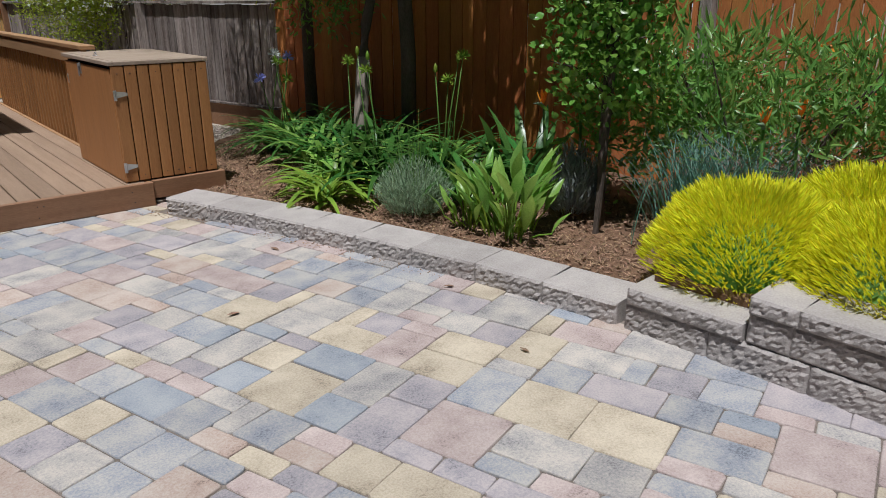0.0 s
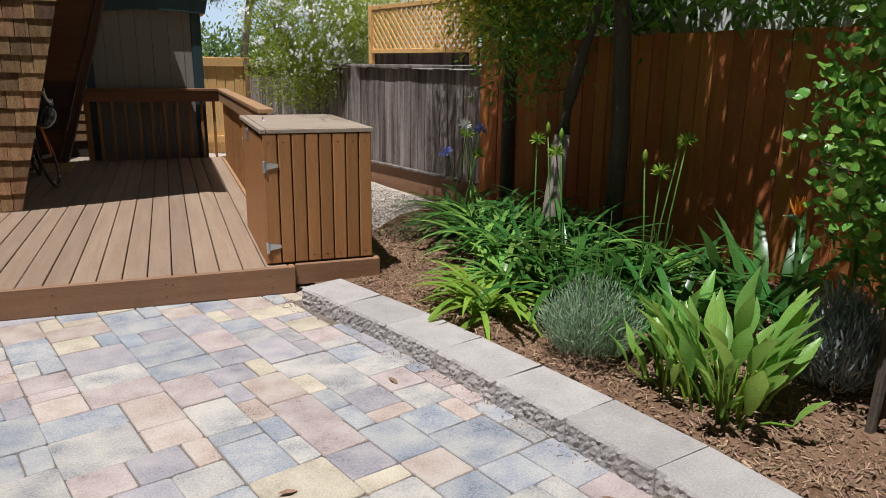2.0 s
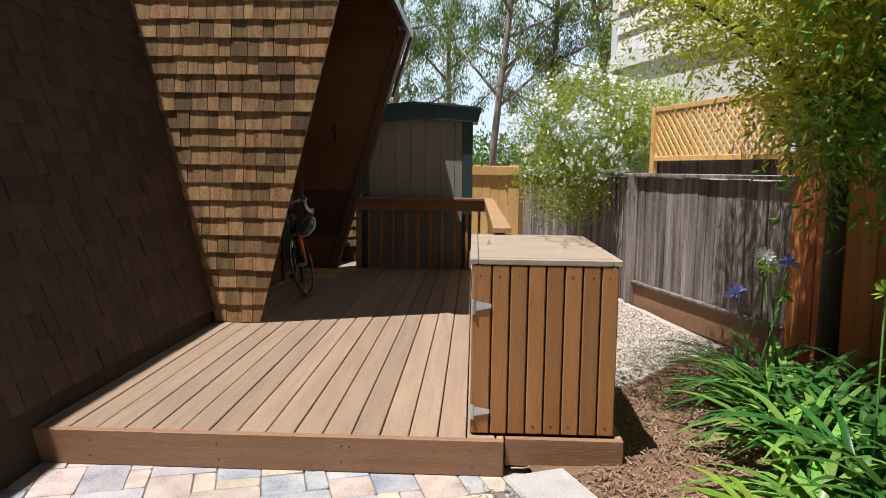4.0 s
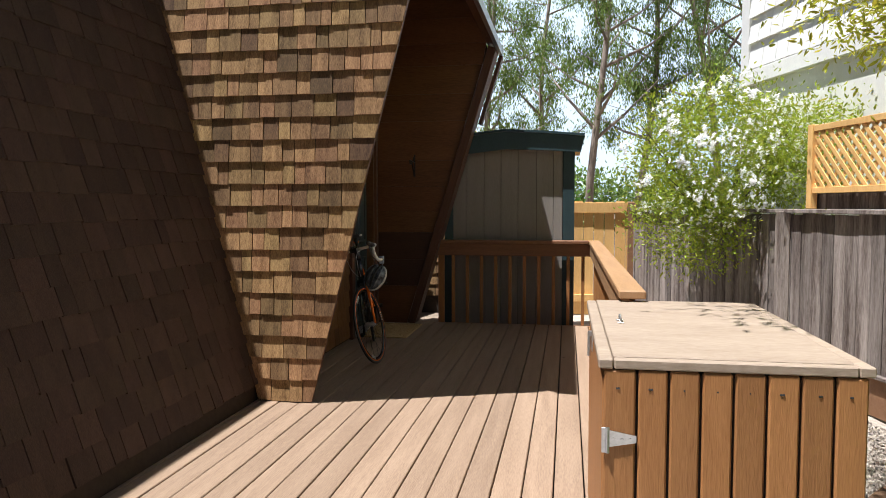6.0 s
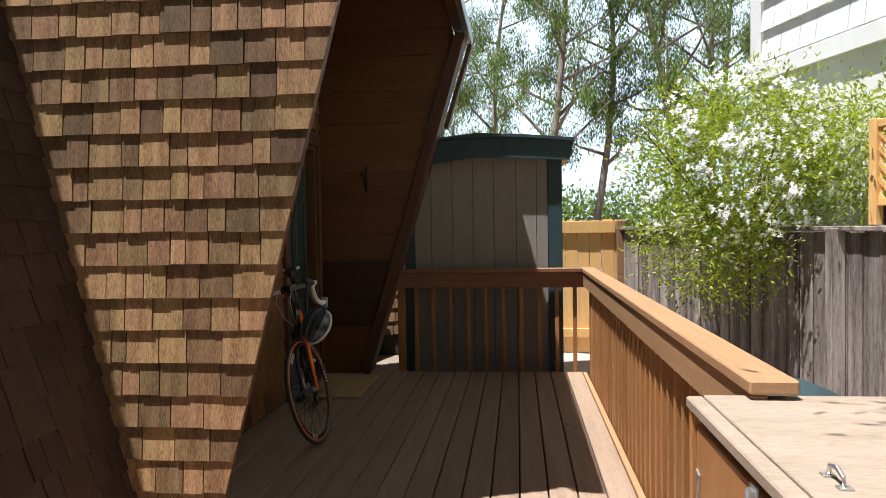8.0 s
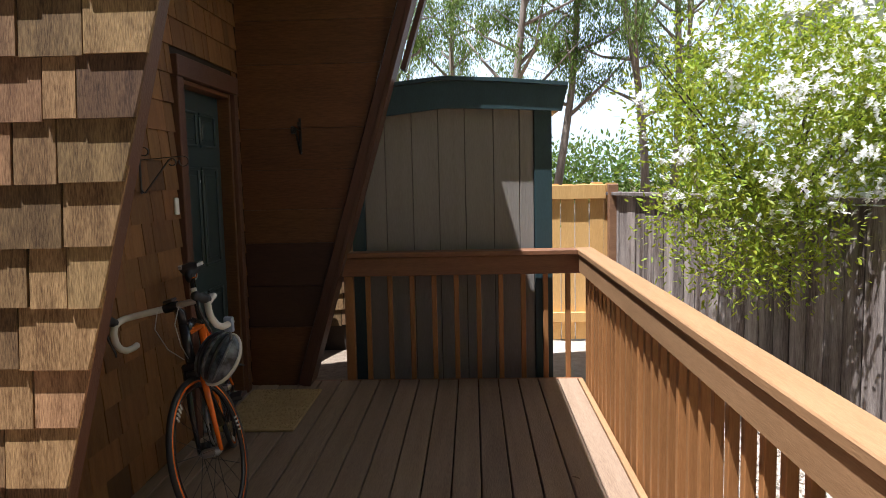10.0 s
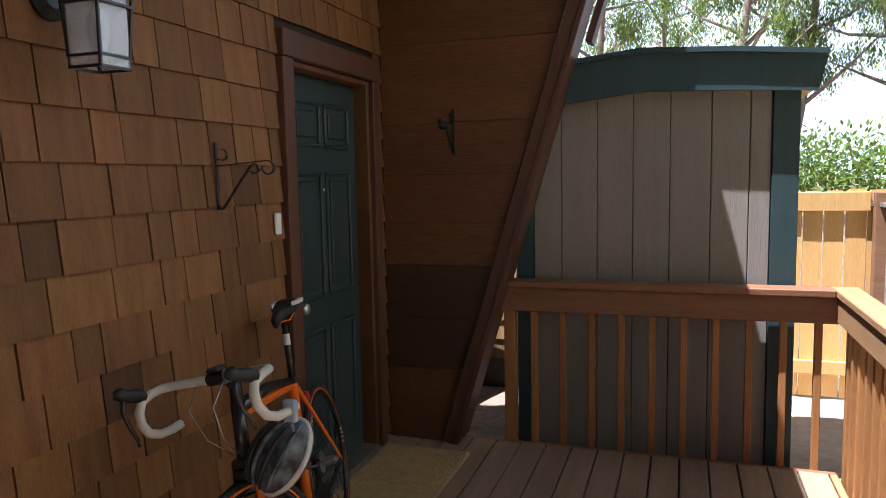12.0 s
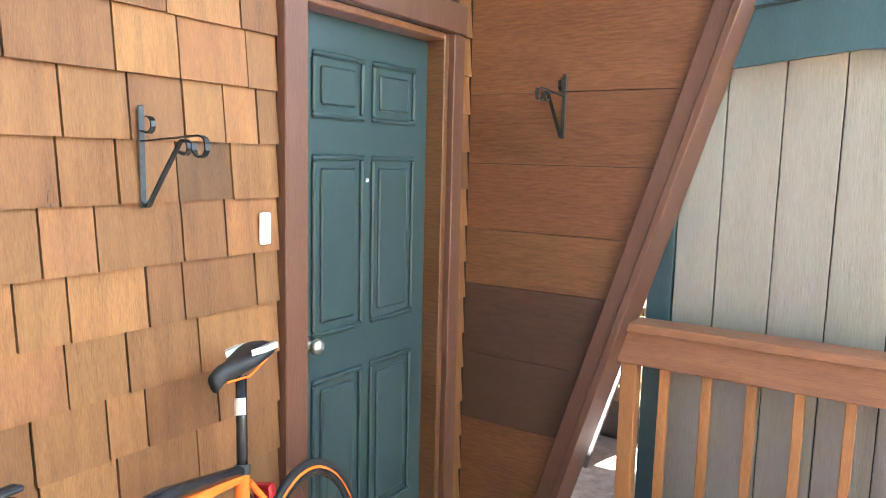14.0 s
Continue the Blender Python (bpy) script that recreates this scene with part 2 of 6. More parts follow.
M_BARK = mat("bark_mulch", (0.095, 0.05, 0.028), (0.23, 0.135, 0.08), 0.9, 14.0, 0.8, dark=(0.05, 0.025, 0.015))
M_CHIP = mat("bark_chip", (0.13, 0.072, 0.042), (0.42, 0.28, 0.18), 0.85, 20.0, 0.2, island=0.45, hue=0.015)
M_GRAVEL = mat("pale_gravel", (0.3, 0.25, 0.2), (0.58, 0.52, 0.45), 0.9, 30.0, 1.0, dark=(0.15, 0.12, 0.1))
M_LITTER = mat("littered_gravel", (0.13, 0.09, 0.06), (0.38, 0.31, 0.24), 0.95, 40.0, 1.0, dark=(0.06, 0.04, 0.03))
M_PEBBLE = mat("pebble", (0.32, 0.27, 0.22), (0.58, 0.52, 0.46), 0.8, 12.0, 0.2, island=0.4, hue=0.012)
M_STEEL = mat("galvanised_steel", (0.5, 0.5, 0.5), (0.68, 0.68, 0.68), 0.35, 12.0, 0.1, metal=0.9)
M_BLACKM = mat("black_iron", (0.03, 0.03, 0.03), (0.06, 0.06, 0.06), 0.4, 12.0, 0.1, metal=0.5)
M_WHITE = mat("white_plastic", (0.75, 0.75, 0.73), (0.82, 0.82, 0.8), 0.4, 8.0, 0.02)
M_WHITESIDE = mat("white_painted_shingle", (0.74, 0.74, 0.72), (0.84, 0.84, 0.82), 0.6, 6.0, 0.2, (4, 4, 1), vary=0.04)
M_MATT = mat("coir_mat", (0.38, 0.26, 0.12), (0.58, 0.42, 0.22), 0.95, 40.0, 1.0, fine=5)
M_GLASSW = bpy.data.materials.new("window_glass")
M_GLASSW.use_nodes = True
M_GLASSW.node_tree.nodes["Principled BSDF"].inputs["Base Color"].default_value = (0.03, 0.035, 0.04, 1)
M_GLASSW.node_tree.nodes["Principled BSDF"].inputs["Roughness"].default_value = 0.05
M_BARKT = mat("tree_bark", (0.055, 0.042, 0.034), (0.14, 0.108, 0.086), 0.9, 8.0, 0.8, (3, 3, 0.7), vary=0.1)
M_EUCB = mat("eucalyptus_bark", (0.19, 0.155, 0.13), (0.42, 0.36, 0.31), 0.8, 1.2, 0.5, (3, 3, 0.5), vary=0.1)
L_DARK = leafmat("dark_strap_leaf", (0.03, 0.1, 0.02), (0.075, 0.2, 0.04), 0.3)
L_LIME = leafmat("lime_strap_leaf", (0.15, 0.28, 0.03), (0.3, 0.42, 0.06), 0.4)
L_BROAD = leafmat("broad_leaf", (0.13, 0.28, 0.045), (0.26, 0.44, 0.1), 0.35)
L_GREY = leafmat("grey_green_leaf", (0.15, 0.25, 0.13), (0.34, 0.44, 0.29), 0.7, 0.15)
L_SILVER = leafmat("silver_leaf", (0.2, 0.23, 0.23), (0.36, 0.4, 0.4), 0.7, 0.1)
L_YELLOW = leafmat("yellow_heath_leaf", (0.5, 0.55, 0.01), (0.84, 0.83, 0.03), 0.6, 0.35, 0.22)
L_TREE = leafmat("fan_leaf", (0.09, 0.22, 0.03), (0.2, 0.38, 0.07), 0.32)
L_SHRUB = leafmat("shrub_leaf", (0.085, 0.21, 0.038), (0.2, 0.36, 0.09), 0.3)
L_BLUEG = leafmat("blue_green_blade", (0.06, 0.16, 0.12), (0.13, 0.26, 0.2), 0.5, 0.2)
L_DRY = leafmat("dry_blade", (0.14, 0.08, 0.07), (0.34, 0.24, 0.2), 0.8, 0.1)
L_CANOPY = leafmat("canopy_leaf", (0.26, 0.32, 0.03), (0.58, 0.58, 0.09), 0.4, 0.45)
L_EUC = leafmat("eucalyptus_leaf", (0.08, 0.14, 0.025), (0.23, 0.33, 0.08), 0.5, 0.3)
L_VINE = leafmat("vine_leaf", (0.12, 0.19, 0.016), (0.4, 0.47, 0.055), 0.45, 0.4)
L_PETAL = leafmat("white_petal", (0.8, 0.8, 0.82), (0.9, 0.9, 0.9), 0.6, 0.3, 0.05, 0.0)
L_ORANGE = leafmat("orange_petal", (0.8, 0.22, 0.02), (0.9, 0.4, 0.04), 0.5, 0.3, 0.1, 0.0)
L_BLUE = leafmat("blue_petal", (0.25, 0.27, 0.65), (0.4, 0.42, 0.8), 0.5, 0.3, 0.1, 0.0)

# pale hazy sky low behind the far trees
M_HAZE = bpy.data.materials.new("hazy_sky")
M_HAZE.use_nodes = True
hz = M_HAZE.node_tree.nodes["Principled BSDF"]
hz.inputs["Base Color"].default_value = (0, 0, 0, 1)
hz.inputs["Emission Color"].default_value = (0.7, 0.86, 1.0, 1)
hz.inputs["Emission Strength"].default_value = 0.75
bmh = bmesh.new()
cols = []
for i in range(33):
    a = radians(-62 + 124 * i / 32)
    cols.append([bmh.verts.new((150 * math.sin(a), 150 * math.cos(a), z)) for z in (-4.0, 95.0)])
for c0, c1 in zip(cols, cols[1:]):
    bmh.faces.new((c0[0], c1[0], c1[1], c0[1]))
tagged(part("backdrop", bmh, M_HAZE), "pale hazy sky far beyond the trees", "sky", kind="structure")

# ---- ground ----
bm = bmesh.new()
bmesh.ops.create_grid(bm, x_segments=40, y_segments=40, size=600)
ground = part("ground", bm, M_GROUND, m=pose(0, 0, -0.06))
tagged(ground, "bare dry earth reaching the horizon", "ground", kind="structure")


def sheet(name, pts, z, material, label, cat, step=0.12, rough=0.012):
    """A gently uneven sheet with the outline pts."""
    bm = bmesh.new()
    f = bm.faces.new([bm.verts.new((x, y, z)) for x, y in pts])
    x0, x1 = min(p[0] for p in pts), max(p[0] for p in pts)
    y0, y1 = min(p[1] for p in pts), max(p[1] for p in pts)
    for k in range(1, int((x1 - x0) / step)):
        bmesh.ops.bisect_plane(bm, geom=bm.verts[:] + bm.edges[:] + bm.faces[:], plane_co=(x0 + k * step, 0, 0), plane_no=(1, 0, 0))
    for k in range(1, int((y1 - y0) / step)):
        bmesh.ops.bisect_plane(bm, geom=bm.verts[:] + bm.edges[:] + bm.faces[:], plane_co=(0, y0 + k * step, 0), plane_no=(0, 1, 0))
    for v in bm.verts:
        v.co.z += rough * 2 * noise.noise(v.co * 2.2) + rough * noise.noise(v.co * 7)
    ob = part(name, bm, material, smooth=True)
    return tagged(ob, label, cat, kind="structure")


WALL_ARC = [(1.78, 5.80), (2.14, 4.87), (2.36, 4.12), (2.56, 3.43), (2.68, 2.75), (2.74, 2.40), (2.77, 1.85), (2.79, 1.25), (2.79, 0.2)]
sheet("planting_bed", [(1.95, 5.9), (2.3, 4.9), (2.6, 3.6), (2.85, 2.4), (2.95, 0.0), (8, -1.0), (6.2, 1.0), (5.0, 5.2), (4.2, 8.2), (3.75, 8.6), (2.45, 7.2), (2.4, 6.3), (1.9, 6.1)], 0.06, M_BARK, "brown bark mulch covering a planting bed", "mulch", 0.15, 0.02)
sheet("gravel_strip", [(-2.0, 12.12), (0.75, 12.12), (0.75, 13.4), (-2.0, 13.4)], 0.07, M_LITTER, "brown leaf-littered gravel behind the deck", "gravel", 0.1, 0.02)
sheet("gravel_path", [(1.9, 6.1), (2.45, 6.3), (2.5, 7.1), (3.85, 8.5), (3.3, 11.2), (2.3, 14.2), (-2.0, 14.2), (-2.0, 12.0), (1.9, 12.0)], 0.012, M_GRAVEL, "pale loose gravel beside the deck", "gravel", 0.2, 0.012)
patio = part("patio", box(-1.0, 3.0, -3.2, 6.2, -0.12, -0.009, 0), M_PAVE)
tagged(patio, "paved patio of tumbled multicoloured concrete pavers", "patio", kind="structure")

# ---- house: leaning shingled walls ----
FY = 8.577           # front face of the fin wall
RY = 11.96           # rear fin wall
DX = -0.63           # wall with the door
LEAN_L = 0.25        # lean of the long wall, metres out per metre up
EAVE_Z, EAVE_X = 3.26, 0.72


def fin_right(z):
    return -0.235 + 0.257 * (z - 0.18) if z < EAVE_Z else EAVE_X - 0.16 - 0.36 * (z - EAVE_Z)


def fin_left(z):
    return -0.58 - LEAN_L * (z - 0.18)


TOP = 4.3
fin_wall = part("wall_fin", prism([(fin_left(0.1), 0.1), (fin_right(0.1), 0.1), (fin_right(EAVE_Z), EAVE_Z), (fin_right(TOP), TOP), (fin_left(TOP), TOP)], "y", FY + 0.02, FY + 0.1), M_BACK)
tagged(fin_wall, "fin wall clad in sunlit cedar shingles under the overhang", "wall", kind="structure")
long_wall = part("wall_long", prism([(fin_left(-0.05) - 0.02, -0.05), (fin_left(TOP) - 0.02, TOP), (fin_left(TOP) - 0.2, TOP), (fin_left(-0.05) - 0.2, -0.05)], "y", -4.0, FY + 0.16), M_BACK)
tagged(long_wall, "long leaning house wall clad in brown cedar shingles darkened for shade", "wall", kind="structure")
door_wall = bmesh.new()
for y0, y1, z0, z1 in ((FY + 0.1, 10.93, 0.1, TOP), (11.76, RY + 0.14, 0.1, TOP), (10.93, 11.76, 2.27, TOP)):
    add_box(door_wall, DX - 0.16, DX - 0.02, y0, y1, z0, z1, 0)
door_wall = part("wall_door", door_wall, M_BACK)
tagged(door_wall, "recessed house wall clad in reddish cedar shingles", "wall", kind="structure")


def rear_right(z):
    return -0.21 + 0.3 * (z - 0.18) if z < EAVE_Z else EAVE_X - 0.36 * (z - EAVE_Z)


rear_wall = part("wall_rear_fin", prism([(DX - 0.16, 0.1), (rear_right(0.1) - 0.1, 0.1), (rear_right(EAVE_Z) - 0.1, EAVE_Z), (rear_right(TOP) - 0.1, TOP), (DX - 0.16, TOP)], "y", RY + 0.02, RY + 0.14), M_BACK)
tagged(rear_wall, "rear fin wall faced with red-stained plywood boards", "wall", kind="structure")
z = 0.17
k = 0
while z < TOP - 0.05:
    h = (0.44, 0.3, 0.31, 0.24, 0.28, 0.29)[k % 6]
    z1 = min(z + h - 0.003, TOP)
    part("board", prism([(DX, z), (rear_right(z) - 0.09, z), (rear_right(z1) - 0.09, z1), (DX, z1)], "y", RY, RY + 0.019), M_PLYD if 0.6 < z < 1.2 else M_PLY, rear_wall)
    z += h
    k += 1
for f, edge, yy, ww in ((fin_wall, fin_right, FY - 0.01, 0.1), (rear_wall, rear_right, RY, 0.24)):
    up = (0, 1, 0)
    a, b = Vector((edge(0.18), yy + 0.07, 0.182)), Vector((edge(EAVE_Z), yy + 0.07, EAVE_Z))
    c = Vector((edge(TOP), yy + 0.07, TOP))
    side = Vector((1, 0, -0.28)).normalized()
    part("edge_trim", beam(a, b, 0.03, ww, up), M_TRIM, f, "dark brown sloping edge trim")
    part("edge_trim", beam(b, c, 0.03, ww, up), M_TRIM, f, "dark brown sloping edge trim")
a, b = Vector((rear_right(0.2) - 0.05, RY - 0.022, 0.185)), Vector((rear_right(EAVE_Z) - 0.05, RY - 0.022, EAVE_Z))
part("face_trim", beam(a, b, 0.065, 0.04, (0, 1, 0)), M_TRIM, rear_wall, "brown trim board along the sloping edge")
roof = part("roof_overhang", prism([(EAVE_X + 0.02, EAVE_Z - 0.02), (EAVE_X - 0.36 * (TOP - EAVE_Z) + 0.02, TOP), (EAVE_X - 0.36 * (TOP - EAVE_Z) - 0.12, TOP), (EAVE_X - 0.1, EAVE_Z + 0.04)], "y", FY - 0.06, RY + 0.25), M_TRIM)
tagged(roof, "steep roof overhang with a reddish brown soffit", "roof", kind="structure")
part("gutter", prism([(EAVE_X + 0.02, EAVE_Z + 0.06), (EAVE_X + 0.06, EAVE_Z + 0.02), (EAVE_X + 0.05, EAVE_Z - 0.05), (EAVE_X + 0.0, EAVE_Z - 0.03)], "y", FY - 0.06, RY + 0.28), M_STEEL, roof, "pale metal drip edge")
part("rear_board", beam((rear_right(2.45) + 0.04, RY + 0.3, 2.45), (EAVE_X + 0.03, RY + 0.32, EAVE_Z - 0.04), 0.04, 0.12, (0, 1, 0)), M_TRIM, roof)
ceiling = part("ceiling", box(-2.2, 0.3, FY - 0.02, RY + 0.25, TOP, TOP + 0.1, 0), M_PLY)
tagged(ceiling, "wooden underside of the roof over the entry", "ceiling", kind="structure")
house_core = part("wall_back", box(-3.0, -1.9, -4.0, RY + 0.14, -0.05, TOP, 0), M_BACK)
tagged(house_core, "hidden inner wall closing the house", "wall", kind="structure")
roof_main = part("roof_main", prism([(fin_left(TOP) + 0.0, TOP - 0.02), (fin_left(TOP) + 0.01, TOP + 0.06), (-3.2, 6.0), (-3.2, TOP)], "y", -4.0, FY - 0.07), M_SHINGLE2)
tagged(roof_main, "brown shingled main roof above the long wall", "roof", kind="structure")

# ---- deck ----
DZ = 0.18
deck = thing("deck", "low deck of brown stained planks with a board edge", "deck", kind="structure")
part("deck_frame", box(-0.6, 1.74, 6.12, 12.0, 0.0, 0.135, 0), M_BACK, deck)
for k in range(-1, 16):
    xr = 1.60 - 0.145 * k
    bmp = bmesh.new()
    dz = 0.0015 * math.sin(k * 2.3)
    add_box(bmp, xr - 0.145 + 0.0038, xr - 0.0038, 6.085, 12.06, DZ - 0.036 + dz, DZ + dz, 0.004)
    part("plank", bmp, M_DECK, deck)
part("fascia_board", box(-0.6, 1.785, 6.04, 6.08, 0.0, DZ + 0.003, 0.005), M_FASCIA, deck, "brown board along the deck's front edge")
part("side_board", box(1.75, 1.785, 6.085, 12.06, 0.0, DZ - 0.002, 0.004), M_RAIL, deck)
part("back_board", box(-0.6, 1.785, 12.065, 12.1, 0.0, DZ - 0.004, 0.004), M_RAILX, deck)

for x, z in ((-0.3, 0.13), (-0.3, 0.05), (0.35, 0.13), (0.36, 0.05), (0.98, 0.135), (0.98, 0.055), (1.62, 0.13), (1.63, 0.05), (1.02, 0.13)):
    part("nail", tube([(x, 6.041, z), (x, 6.037, z)], 0.0045, 7), M_BLACKM, deck)

# ---- railing ----
RZ = 1.13
railing = thing("deck_railing", "brown stained wooden deck railing with square balusters", "railing")
RX = 1.755
part("top_cap", box(RX - 0.01, RX + 0.112, 7.36, 12.16, RZ - 0.037, RZ, 0.005), M_RAIL, railing, "flat top board")
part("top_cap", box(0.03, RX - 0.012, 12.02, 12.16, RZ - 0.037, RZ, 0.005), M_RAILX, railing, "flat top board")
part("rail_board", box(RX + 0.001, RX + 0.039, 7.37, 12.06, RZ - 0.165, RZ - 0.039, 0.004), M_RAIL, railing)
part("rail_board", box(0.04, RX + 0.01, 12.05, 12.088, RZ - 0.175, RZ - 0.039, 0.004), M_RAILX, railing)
y = 7.5
while y < 12.0:
    part("baluster", box(RX + 0.041, RX + 0.077, y, y + 0.036, 0.04, RZ - 0.039, 0.003), M_RAILZ, railing)
    y += 0.137
x = 0.2
while x < 1.7:
    part("baluster", box(x, x + 0.036, 12.1, 12.136, 0.04, RZ - 0.039, 0.003), M_RAILZ, railing)
    x += 0.163
part("post", box(0.045, 0.11, 12.092, 12.16, 0.0, RZ - 0.039, 0.004), M_RAILZ, railing)
part("post", box(RX + 0.06, RX + 0.1, 12.09, 12.13, 0.0, RZ - 0.039, 0.004), M_RAILZ, railing)

# ---- storage box ----
BX0, BX1, BY0, BY1, BZ = 1.615, 2.335, 6.12, 7.36, 1.05
chest = thing("storage_box", "brown board-sided wooden storage box with a plywood lid", "storage box")
part("base_board", box(1.792, 2.375, 6.075, 6.112, 0.045, DZ + 0.005, 0.004), M_FASCIA, chest)
part("base_board", box(2.337, 2.375, 6.116, 7.36, 0.045, DZ + 0.005, 0.004), M_RAIL, chest)
part("body", box(BX0 + 0.02, BX1 - 0.02, BY0 + 0.02, BY1 - 0.005, DZ + 0.003, BZ - 0.02, 0), M_BACK, chest)
edges = [BX0 + 0.0] + [BX0 + 0.098 + (BX1 - BX0 - 0.098) / 7 * i for i in range(8)]
for a, b in zip(edges, edges[1:]):
    part("front_plank", box(a + 0.004, b - 0.004, BY0, BY0 + 0.02, DZ + 0.012, BZ - 0.006, 0.005), M_RAILZ, chest)
for a, b in zip(edges, edges[1:]):
    for zz in (0.235, 0.99):
        part("nail", tube([((a + b) / 2 + rng.uniform(-0.015, 0.015), BY0 + 0.001, zz), ((a + b) / 2, BY0 - 0.0004, zz)], 0.003, 7), M_BLACKM, chest)
part("side_panel", box(BX0, BX0 + 0.018, BY0 + 0.022, BY1, DZ + 0.006, BZ - 0.03, 0.003), M_RAILZ, chest)
part("side_panel", box(BX1 - 0.018, BX1, BY0 + 0.022, BY1, DZ + 0.008, BZ - 0.005, 0.003), M_RAILZ, chest)
for a, b in ((BX0 - 0.012, BX0 + 0.03), (BX1 - 0.03, BX1 + 0.012)):
    part("lid_edge", box(a, b, BY0 - 0.003, BY1 + 0.06, BZ - 0.003, BZ + 0.026, 0.004), M_LID, chest)
part("lid_edge", box(BX0 + 0.032, BX1 - 0.032, BY0 - 0.003, BY0 + 0.03, BZ - 0.003, BZ + 0.026, 0.004), M_LID, chest)
part("lid", box(BX0 + 0.032, BX1 - 0.032, BY0 + 0.034, BY1 + 0.06, BZ - 0.001, BZ + 0.029, 0.003), M_LID, chest, "weathered plywood lid")


def hinge(x, y, z):
    bm = add_box(bmesh.new(), x - 0.014, x + 0.004, y - 0.008, y - 0.003, z - 0.045, z + 0.03, 0.001)
    f = prism([(x + 0.006, z - 0.028), (x + 0.085, z - 0.012), (x + 0.085, z + 0.008), (x + 0.006, z + 0.022)], "y", y - 0.007, y - 0.003)
    me = mesh_of(f)
    bm.from_mesh(me)
    add_tube(bm, [(x + 0.003, y - 0.008, z - 0.045), (x + 0.003, y - 0.008, z + 0.03)], 0.006, 8)
    for dx in (0.02, 0.045, 0.068):
        add_tube(bm, [(x + dx, y - 0.006, z - 0.003), (x + dx, y - 0.011, z - 0.003)], 0.005, 6)
    return bm


for hz in (0.845, 0.31):
    part("hinge", hinge(BX0 + 0.012, BY0, hz), M_STEEL, chest, "galvanised strap hinge")
# hasp on the lid and staple
hb = add_tube(bmesh.new(), [(1.71, 6.82, BZ + 0.029), (1.71, 6.812, BZ + 0.05), (1.71, 6.785, BZ + 0.056), (1.71, 6.76, BZ + 0.046), (1.71, 6.755, BZ + 0.029)], 0.0045, 8)
add_box(hb, 1.698, 1.722, 6.745, 6.765, BZ + 0.029, BZ + 0.033, 0.001)
add_box(hb, 1.698, 1.722, 6.81, 6.83, BZ + 0.029, BZ + 0.033, 0.001)
part("lid_handle", hb, M_STEEL, chest, "bright steel staple")
hb = add_box(bmesh.new(), BX0 - 0.006, BX0 - 0.001, 6.885, 6.925, BZ - 0.11, BZ - 0.02, 0.001)
add_tube(hb, [(BX0 - 0.016, 6.905, BZ - 0.13), (BX0 - 0.016, 6.905, BZ - 0.03)], 0.006, 8)
add_box(hb, BX0 - 0.014, BX0 - 0.006, 6.893, 6.917, BZ - 0.05, BZ - 0.03, 0.001)
part("hasp", hb, M_STEEL, chest, "galvanised hasp")
hb = prism([(7.33, 0.83), (7.345, 0.83), (7.345, 0.91), (7.32, 0.9)], "x", BX0 - 0.006, BX0 - 0.001)
part("side_plate", hb, M_STEEL, chest, "small galvanised corner plate")

# ---- shed ----
SY = 12.22
shed = thing("shed", "taupe garden shed with grooved siding and green trim", "shed")
part("body", box(0.14, 1.55, SY + 0.02, SY + 0.68, -0.05, 2.2, 0), M_BACK, shed)
gx = [0.2, 0.36, 0.56, 0.755, 0.95, 1.16, 1.35, 1.455]
for a, b in zip(gx, gx[1:]):
    part("siding_panel", box(a + 0.002, b - 0.002, SY, SY + 0.02, -0.03, 2.2, 0.003), M_SHED, shed)
part("siding_panel", box(1.55, 1.57, SY + 0.1, SY + 0.7, -0.03, 2.15, 0.003), M_SHED, shed)
part("siding_panel", box(0.12, 0.14, SY + 0.1, SY + 0.7, -0.03, 2.15, 0.003), M_SHED, shed)
part("corner_trim", box(1.457, 1.585, SY - 0.018, SY + 0.1, -0.03, 2.15, 0.003), M_GREEN, shed, "dark green corner trim")
part("corner_trim", box(0.10, 0.198, SY - 0.018, SY + 0.1, -0.03, 2.15, 0.003), M_GREEN, shed, "dark green corner trim")
roofpts = [(-0.02, 2.235), (0.3, 2.3), (0.8, 2.35), (1.25, 2.325), (1.69, 2.285)]
lower = [(1.65, 2.115), (1.25, 2.14), (0.8, 2.155), (0.3, 2.1), (0.0, 2.05)]
part("fascia", prism(roofpts + lower, "y", SY - 0.1, SY - 0.07), M_GREEN, shed, "dark green fascia")
part("roof", prism([(p[0] * 1.0, p[1] + 0.004) for p in roofpts] + [(p[0], p[1] + 0.03) for p in reversed(roofpts)], "y", SY - 0.132, SY + 0.82), M_GREEN, shed)
part("soffit", prism([(0.0, 2.1), (0.3, 2.13), (0.8, 2.18), (1.25, 2.16), (1.65, 2.13), (1.65, 2.15), (1.25, 2.18), (0.8, 2.2), (0.3, 2.15), (0.0, 2.12)], "y", SY - 0.068, SY + 0.78), M_YELF, shed, "bare wooden soffit")

# ---- fences ----
def plank_shape(w, h, ears=0.0):
    pts = [(0, 0), (w, 0), (w, h - ears), (w - ears, h), (ears, h), (0, h - ears)] if ears else [(0, 0), (w, 0), (w, h), (0, h)]
    me = mesh_of(prism(pts, "y", -0.009, 0.009))
    return me


